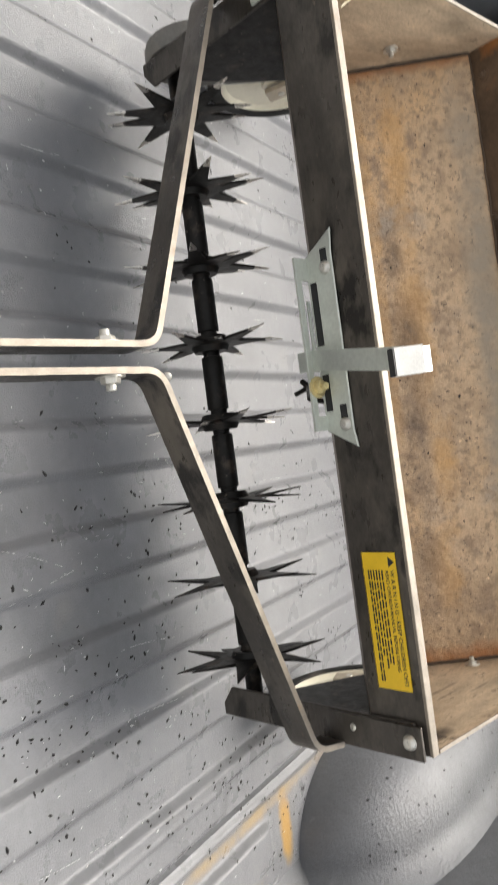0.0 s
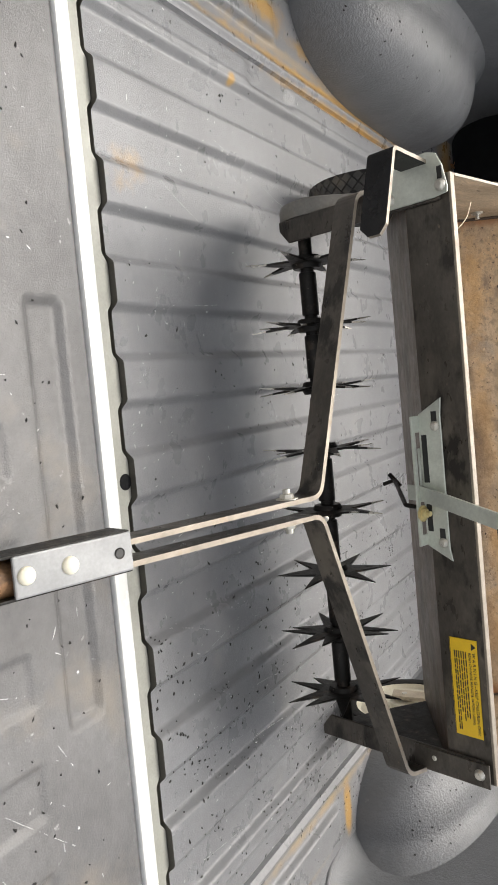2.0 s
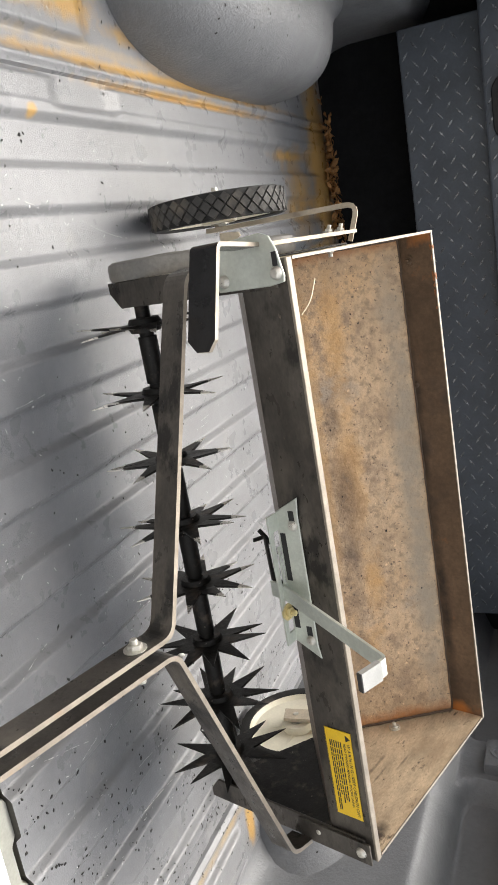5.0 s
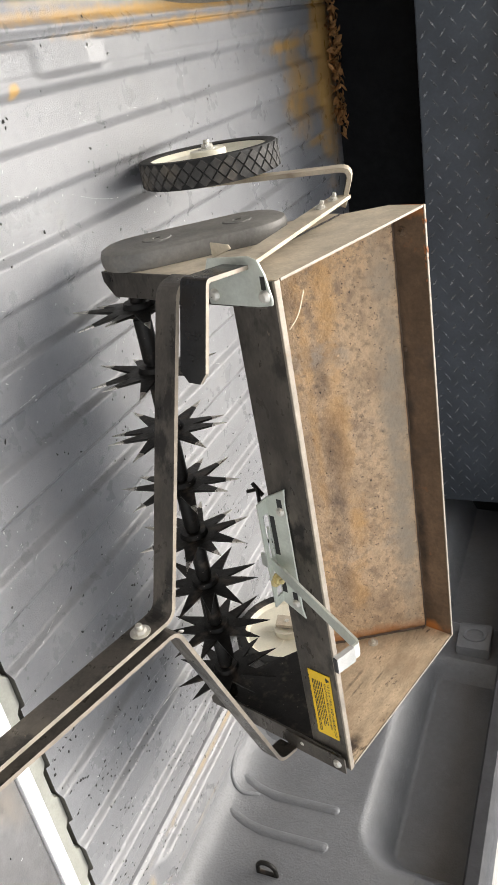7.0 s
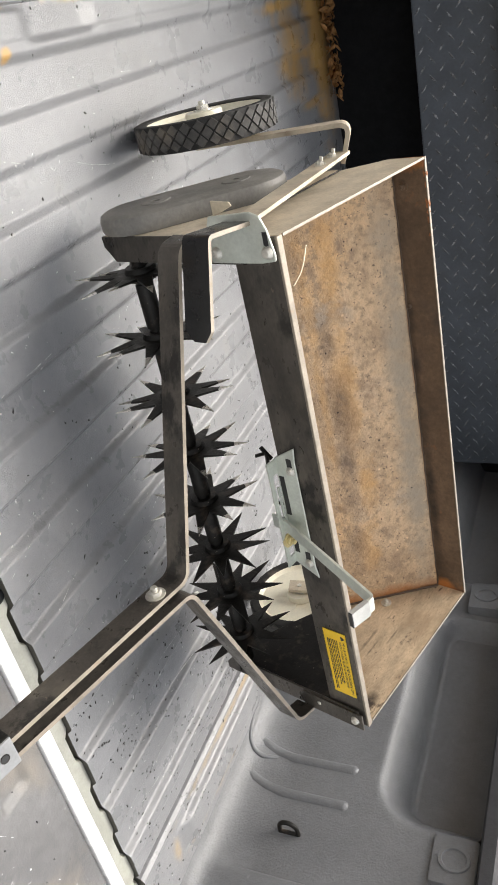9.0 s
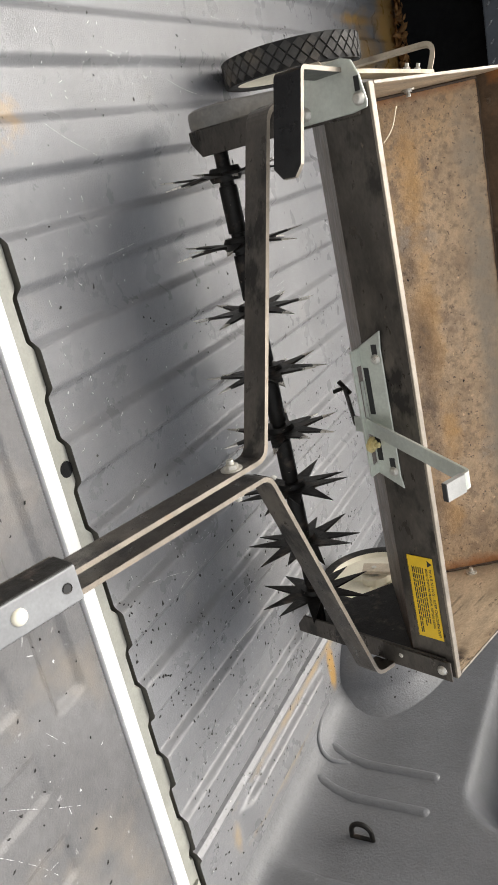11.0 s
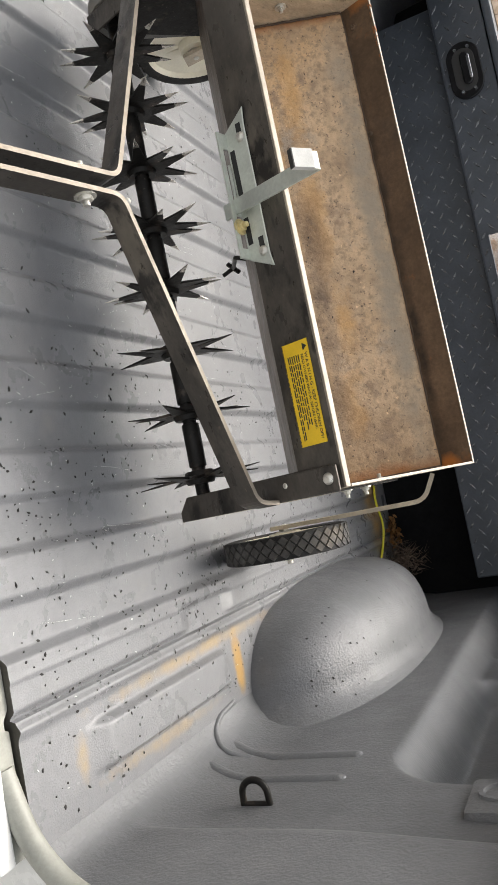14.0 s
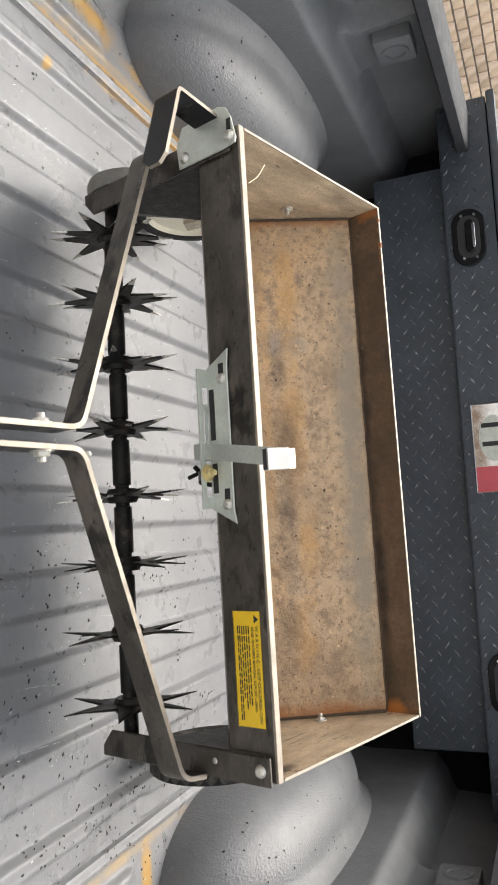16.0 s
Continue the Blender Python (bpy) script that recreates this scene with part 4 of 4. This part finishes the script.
# transport wheels on bent straps
def wheel(s, xc):
    c = Vector((xc, 0.293, -0.341) if s < 0 else (xc, 0.278, -0.3475))
    w = part("wheel", lathe([(0.030, -0.006), (0.0862, -0.010), (0.0934, -0.017), (0.0961, -0.017), (0.0961, 0.017), (0.0934, 0.017), (0.0862, 0.010), (0.030, 0.006)], "x", 44, centre=c), CREAM, aer, "cream plastic rim with black tyre", smooth=True)
    ty = part("tyre", lathe([(0.0943, -0.019), (0.1052, -0.0215), (0.1111, -0.020), (0.1123, -0.014), (0.1123, 0.014), (0.1111, 0.020), (0.1052, 0.0215), (0.0943, 0.019)], "x", 60, centre=c), TYRE, w, smooth=True)
    # diamond tread blocks
    bm = bmesh.new()
    n = 34
    for k in range(n):
        for row in (-1, 0, 1):
            a0 = 2 * math.pi * (k + 0.5 * (row % 2)) / n
            da, hx, xx = math.pi / n * 0.93, 0.0108, row * 0.0116
            q = [(a0 - da, xx), (a0, min(xx + hx, 0.0195)), (a0 + da, xx), (a0, max(xx - hx, -0.0195))]
            base = [bm.verts.new((c.x + x, c.y + 0.1120 * math.cos(a), c.z + 0.1120 * math.sin(a))) for a, x in q]
            top = [bm.verts.new((c.x + xx + (x - xx) * 0.86, c.y + 0.1145 * math.cos(a0 + (a - a0) * 0.88), c.z + 0.1145 * math.sin(a0 + (a - a0) * 0.88))) for a, x in q]
            bm.faces.new(top)
            for i in range(4):
                bm.faces.new((base[i], base[(i + 1) % 4], top[(i + 1) % 4], top[i]))
    bmesh.ops.recalc_face_normals(bm, faces=bm.faces)
    part("tread", bm, TREAD, ty)
    part("hub", rod(c - Vector((0.022, 0, 0)), c + Vector((0.022, 0, 0)), 0.030, 0.030, 24, bevel=0.004), CREAM, w, smooth=True)
    bm = None
    for k in range(5):
        a = 2 * math.pi * k / 5 + 0.4
        bm = box((-0.0082, 0.02, -0.003), (0.0082, 0.090, 0.003), 0.0015, bm, Matrix.Translation(c) @ pose(0, 0, 0, math.degrees(a), 0, 0))
    part("spokes", bm, CREAM, w)
    for d in (-1, 1):
        bolt(w, c + Vector((d * 0.022, 0, 0)), (d, 0, 0), 0.0105, 0.008, True)
    xs = xc - s * 0.031
    d = Vector((0, 0.359 - 0.24, -0.120 + 0.330)).normalized()
    upv = (0, -d.z, d.y)
    top = [(xs, 0.357, -0.113), (s * 0.4135, 0.350, -0.130)] if s < 0 else [(xs, 0.368, -0.104), (s * 0.4130, 0.360, -0.074)]
    pts = [(xs, c.y - 0.008, c.z - 0.022)] + top
    part("wheel_strap", ribbon(rounded(pts, 0.020), upv, 0.032, 0.007), [TAN, TAN], aer, "bent flat strap carrying the wheel")
    for u in (0.25, 0.30):
        bolt(aer, (0.413, u - 0.10, -0.104) if s > 0 else (-0.4300, u + 0.010, -0.1090 - 0.24 * (u - 0.25)), (1, 0, 0) if s > 0 else (-1, 0, 0.3), 0.0060, 0.006, True)



wheel(-1, -0.499)
wheel(1, 0.486)

# warning label
label = part("warning_label", box((0.208, -0.0022, -0.062), (0.345, -0.0012, -0.020), 0.0), YELLOW, aer, "yellow warning label with black print", m=Matrix.Translation((0.003, -0.0005, 0.0090)))


def lettering(text, size, x, w, parent, bold=0.0, width=None):
    cu = bpy.data.curves.new("words", "FONT")
    cu.body, cu.size, cu.offset = text, size, bold
    tmp = new("words", cu)
    dg = bpy.context.evaluated_depsgraph_get()
    me = bpy.data.meshes.new_from_object(tmp.evaluated_get(dg))
    bpy.data.objects.remove(tmp)
    bpy.data.curves.remove(cu)
    me.materials.clear()
    me.materials.append(INK)
    ob = new("printed_words", me)
    ob.parent = parent
    xs = [v.co.x for v in me.vertices]
    k = (width / (max(xs) - min(xs))) if width else 1.0
    ob.matrix_basis = Matrix.Translation((x, -0.00245, w)) @ pose(0, 0, 0, 90, 0, 0) @ Matrix.Diagonal((k, 1, 1, 1))
    return ob


lettering("W A R N I N G - KEEP CHILDREN OFF!", 0.0062, 0.2255, -0.0275, label, 0.0001, 0.114)
lettering("READ OWNERS MANUAL BEFORE USING", 0.0052, 0.2260, -0.0335, label, 0.00008, 0.100)
part("warning_triangle", plate([(0.2125, -0.0285), (0.2225, -0.0285), (0.2175, -0.0215)], -0.0028, -0.0023, "y", 0.0), INK, label)
for k, (w, ln) in enumerate(((-0.0385, 0.095), (-0.0420, 0.090), (-0.0455, 0.098), (-0.0490, 0.080), (-0.0525, 0.110), (-0.0555, 0.112))):
    x = 0.2255
    while x < 0.2255 + ln:
        step = random.uniform(0.004, 0.011)
        part("print_bar", box((x, -0.0027, w), (min(x + step, 0.3400), -0.0023, w + 0.0015), 0.0), INK, label)
        x += step + 0.0018
part("label_border", box((0.2085, -0.0025, -0.0615), (0.3445, -0.0023, -0.0609), 0.0), INK, label)

# ---- loose bits in the bed ----
def scatter(name, count, pick, size, mat, label, category, thick=0.0012, long=1.6, height=floor_z):
    bm = bmesh.new()
    for _ in range(count):
        x, y = pick()
        if abs(x - MID) > 0.79:
            continue
        z = height(x, y) + 0.0005
        n, a0 = random.choice((4, 5, 6)), random.random() * 6.28
        r, st = random.uniform(*size), random.uniform(1.0, long)
        ca, sa = math.cos(a0), math.sin(a0)
        pts = []
        for k in range(n):
            a = 2 * math.pi * k / n
            q = r * random.uniform(0.5, 1.2)
            u, v = q * st * math.cos(a), q * math.sin(a) / st
            pts.append((x + u * ca - v * sa, y + u * sa + v * ca))
        lo = [bm.verts.new((p[0], p[1], z)) for p in pts]
        top = bm.verts.new((x + random.uniform(-r, r) * 0.3, y + random.uniform(-r, r) * 0.3, z + thick * random.uniform(0.5, 1.5)))
        for k in range(n):
            bm.faces.new((lo[k], lo[(k + 1) % n], top))
    return tagged(part(name, bm, mat), label, category, kind="stuff")


def clump(n):
    out = []
    for _ in range(n):
        cx = random.choice((random.uniform(-0.78, 0.74), random.uniform(0.15, 0.74), random.uniform(0.35, 0.74)))
        out.append((cx, random.uniform(0.02, 1.2) ** 1.25))
    return out


CL = clump(150)


def near_clump():
    if random.random() < 0.45:
        return random.choice((random.uniform(-0.84, 0.74), random.uniform(0.0, 0.74))), random.uniform(0.02, 1.5)
    c = random.choice(CL)
    return c[0] + random.gauss(0, 0.02), max(0.01, c[1] + random.gauss(0, 0.02))


def anywhere():
    return random.uniform(-0.82, 0.74), random.uniform(0.02, 1.3)


scatter("black_specks", 1050, near_clump, (0.0011, 0.0034), SPECK, "tiny black mulch specks strewn over the liner", "debris")
scatter("pale_chips", 520, anywhere, (0.0007, 0.0022), CHIP, "small pale chips and scratches on the liner", "debris", 0.0004, 3.0)

SCUFFED_SPOTS = [(0.34, 0.14), (0.18, 0.20), (-0.30, 0.13), (0.44, 0.30), (-0.08, 0.09), (0.05, 0.34), (-0.48, 0.30)]


def near_scuff():
    c = random.choice(SCUFFED_SPOTS)
    return c[0] + random.gauss(0, 0.035), max(0.02, c[1] + random.gauss(0, 0.055))


scatter("scuff_marks", 190, near_scuff, (0.0006, 0.0019), CHIP, "clusters of pale scuffs scraped into the liner", "debris", 0.0004, 3.5)


def gate_top(x, y):
    return gate_z(x - MID, y + 0.049) - 0.006


scatter("tailgate_specks", 260, lambda: (random.uniform(-0.75, 0.7), random.uniform(-0.55, -0.085)), (0.0012, 0.0032), SPECK, "black mulch specks on the tailgate liner", "debris", height=gate_top)
scatter("tailgate_chips", 75, lambda: (random.uniform(-0.75, 0.7), random.uniform(-0.55, -0.085)), (0.0008, 0.0030), CHIP, "pale scratches and chips on the tailgate liner", "debris", 0.0004, 3.5, height=gate_top)


def scratches(name, lines, mat, label, height):
    """Broken hairline scratches (x0, y0, x1, y1) lying on a surface."""
    bm = bmesh.new()
    for x0, y0, x1, y1 in lines:
        a, b = Vector((x0, y0)), Vector((x1, y1))
        d = (b - a).normalized()
        n = Vector((-d.y, d.x))
        t, total, sway, ph = 0.0, (b - a).length, random.uniform(0.001, 0.006), random.uniform(0, 6)
        while t < total:
            ln = random.uniform(0.002, 0.007)
            p, q = a + d * t + n * sway * math.sin(t * 22 + ph), a + d * (t + ln) + n * sway * math.sin((t + ln) * 22 + ph)
            w = n * random.uniform(0.0002, 0.0006)
            quad = (p - w * 0.3, (p + q) / 2 - w, q, (p + q) / 2 + w)
            bm.faces.new([bm.verts.new((v.x, v.y, height(v.x, v.y) + 0.0012)) for v in quad])
            t += ln * random.choice((0.7, 0.8, 0.9, 1.2, 3.0))
    for f in bm.faces:
        if f.normal.z < 0:
            f.normal_flip()
    return tagged(part(name, bm, mat), label, "scratches", kind="stuff")


FLOOR_LINES = [(0.402, 0.245, 0.409, 0.345), (0.401, 0.252, 0.406, 0.330), (0.318, 0.232, 0.325, 0.338), (0.222, 0.079, 0.208, 0.172), (-0.50, 0.42, -0.47, 0.54), (-0.45, 0.12, -0.40, 0.20), (0.16, 0.05, 0.20, 0.16), (0.50, 0.08, 0.53, 0.21)]
GATE_LINES = [(-0.30, -0.42, -0.12, -0.30), (0.18, -0.34, 0.34, -0.16), (0.26, -0.30, 0.40, -0.22), (-0.55, -0.30, -0.42, -0.18), (0.05, -0.45, 0.16, -0.33), (0.40, -0.45, 0.52, -0.28)]
for _ in range(16):
    x, y, a, ln = random.uniform(-0.6, 0.6), random.uniform(0.04, 0.9), random.gauss(1.57, 0.5), random.uniform(0.02, 0.07)
    FLOOR_LINES.append((x, y, x + ln * math.cos(a), y + ln * math.sin(a)))
for _ in range(18):
    x, y, a, ln = random.uniform(-0.6, 0.6), random.uniform(-0.48, -0.14), random.gauss(0.9, 0.5), random.uniform(0.02, 0.07)
    GATE_LINES.append((x, y, x + ln * math.cos(a), y + ln * math.sin(a)))
scratches("floor_scratches", FLOOR_LINES, CHIP, "pale broken scratches along the ribbed liner", floor_z)
scratches("tailgate_scratches", GATE_LINES, CHIP, "pale broken scratches across the tailgate liner", gate_top)


def housing_specks():
    """Specks resting on the crowns of the wheel housings."""
    bm = bmesh.new()
    for ob in [o for o in scene.objects if o.name.startswith("wheel_housing")]:
        faces = [p for p in ob.data.polygons if p.normal.z > 0.45 and p.center.z > 0.06]
        for _ in range(90):
            p = random.choice(faces)
            c, n = p.center + p.normal * 0.0006, p.normal
            t = n.orthogonal().normalized()
            b = n.cross(t)
            r, a0 = random.uniform(0.0008, 0.0024), random.random() * 6.28
            c = c + t * random.uniform(-0.006, 0.006) + b * random.uniform(-0.004, 0.004)
            bm.faces.new([bm.verts.new(c + (t * math.cos(a0 + q) * 1.5 + b * math.sin(a0 + q)) * r + n * 0.0006) for q in (0.0, 1.3, 2.5, 3.8, 5.0)])
    return tagged(part("housing_specks", bm, SPECK), "black specks on the rounded wheel housings", "debris", kind="stuff")


housing_specks()


def leaf_litter():
    bm = bmesh.new()
    for _ in range(330):
        x = random.choice((random.gauss(-0.55, 0.035), random.gauss(-0.66, 0.05), random.gauss(-0.43, 0.03), random.gauss(0.60, 0.03)))
        y = 1.735 - abs(random.gauss(0, 0.03))
        z = random.uniform(0.003, 0.03)
        r = random.uniform(0.005, 0.018)
        m = Matrix.Translation((x, min(y, 1.735), z)) @ pose(0, 0, 0, random.uniform(-50, 50), random.uniform(-50, 50), random.uniform(0, 360))
        pts = [(-1, 0, 0), (-0.3, 0.45, 0.15), (0.5, 0.35, 0.1), (1.1, 0, 0), (0.5, -0.35, 0.1), (-0.3, -0.45, 0.15)]
        vs = [bm.verts.new(m @ (Vector(p) * r)) for p in pts]
        bm.faces.new((vs[0], vs[1], vs[2], vs[3]))
        bm.faces.new((vs[0], vs[3], vs[4], vs[5]))
    return tagged(part("leaf_litter", bm, LEAF), "dry brown leaves and twigs against the bulkhead", "leaf litter", kind="stuff")


leaf_litter()


def fluff_ball(cx, cy, cz):
    bm = bmesh.new()
    for _ in range(520):
        d = Vector((random.gauss(0, 1), random.gauss(0, 1), random.gauss(0, 1))).normalized() * random.uniform(0.02, 0.085)
        p = Vector((cx, cy, cz)) + Vector((d.x * 0.8, d.y * 1.2, abs(d.z) * 1.2 - 0.02))
        e = p + Vector((random.uniform(-1, 1), random.uniform(-1, 1), random.uniform(-0.5, 1))) * 0.035
        s = Vector((random.uniform(-1, 1), random.uniform(-1, 1), 0)).normalized() * 0.0022
        bm.faces.new([bm.verts.new(v) for v in (p - s, p + s, e)])
    return tagged(part("fluff_tuft", bm, FLUFF), "tuft of brown fluff and dead grass in the bed corner", "debris", kind="stuff")


fluff_ball(0.68, 1.66, 0.03)
tagged(part("yellow_cord", tube(rounded([(0.44, 1.63, 0.004), (0.49, 1.585, 0.012), (0.56, 1.615, 0.016), (0.62, 1.60, 0.006), (0.665, 1.54, 0.004), (0.69, 1.50, 0.003)], 0.05), 0.0035), YWIRE, smooth=True), "thin bright yellow cord lying on the bed floor", "cord")
tagged(part("straw_blade", tube(rounded([AER @ Vector(p) for p in ((-0.3406, 0.0246, -0.0070), (-0.3538, 0.0412, -0.0027), (-0.3789, 0.0615, -0.0063))], 0.02), 0.0008), STRAW, smooth=True), "dry straw blade caught on the tray", "straw")

bm = bmesh.new()
for _ in range(14):
    u, x = random.uniform(0.22, 0.34), random.uniform(-0.38, 0.38)
    r, a0 = random.uniform(0.0006, 0.0017), random.random() * 6.28
    bm.faces.new([bm.verts.new(AER @ Vector((x + r * 1.6 * math.cos(a0 + q), u + r * 0.6 * math.sin(a0 + q), KEEL[1] + (u + r * 0.6 * math.sin(a0 + q) - KEEL[0]) * (BACK - KEEL[1]) / (TD - 0.004 - KEEL[0]) + 0.0026 + 0.001 * (q > 3)))) for q in (0.0, 1.3, 2.6, 3.9, 5.1)])
tagged(part("tray_crumbs", bm, SPECK), "dark dirt crumbs lying in the rusty tray", "debris", kind="stuff")

# ---- outside ----
bm, _ = grid([-150 + 10 * k for k in range(31)], [-150 + 10 * k for k in range(31)], lambda x, y: 0.0)
bm.transform(Matrix.Translation((0, 0, -0.85)))
tagged(part("ground", bm, ASPHALT), "pale concrete driveway ground", "ground", kind="structure")

# brick house wall beside the truck
WX, COURSE, PITCH = -3.0, 0.075, 0.225
house_wall = tagged(part("wall_house", box((WX - 0.2, -3.0, -0.85), (WX, 13.0, 2.45), 0.0), MORTAR), "tan brick house wall with dark mortar", "brick wall", kind="structure")
proto = bpy.data.meshes.new("brick")
bm = box((0.0, -0.1075, -0.0325), (0.012, 0.1075, 0.0325), 0.0)
for v in bm.verts:
    if v.co.x > 0.006:
        v.co.y *= 0.985
        v.co.z *= 0.95
bm.to_mesh(proto)
bm.free()
proto.materials.append(BRICK)
verts, faces = [], []
for row in range(43):
    z = -0.81 + COURSE * row
    for col in range(71):
        y = -2.8 + PITCH * (col + 0.5 * (row % 2)) + random.uniform(-0.003, 0.003)
        if 2.4 < y < 7.2 and -0.02 < z < 0.98:
            ob = new("brick", proto)
            ob.parent = house_wall
            ob.matrix_basis = pose(WX + random.uniform(-0.002, 0.001), y, z, random.uniform(-0.4, 0.4), 0, 0)
        else:
            n = len(verts)
            verts += [(WX + v.co.x, y + v.co.y, z + v.co.z) for v in proto.vertices]
            faces += [[n + i for i in p.vertices] for p in proto.polygons]
me = bpy.data.meshes.new("bricks")
me.from_pydata(verts, [], faces)
me.materials.append(BRICK)
rest = tagged(new("bricks", me), kind="stuff")
rest.parent = house_wall
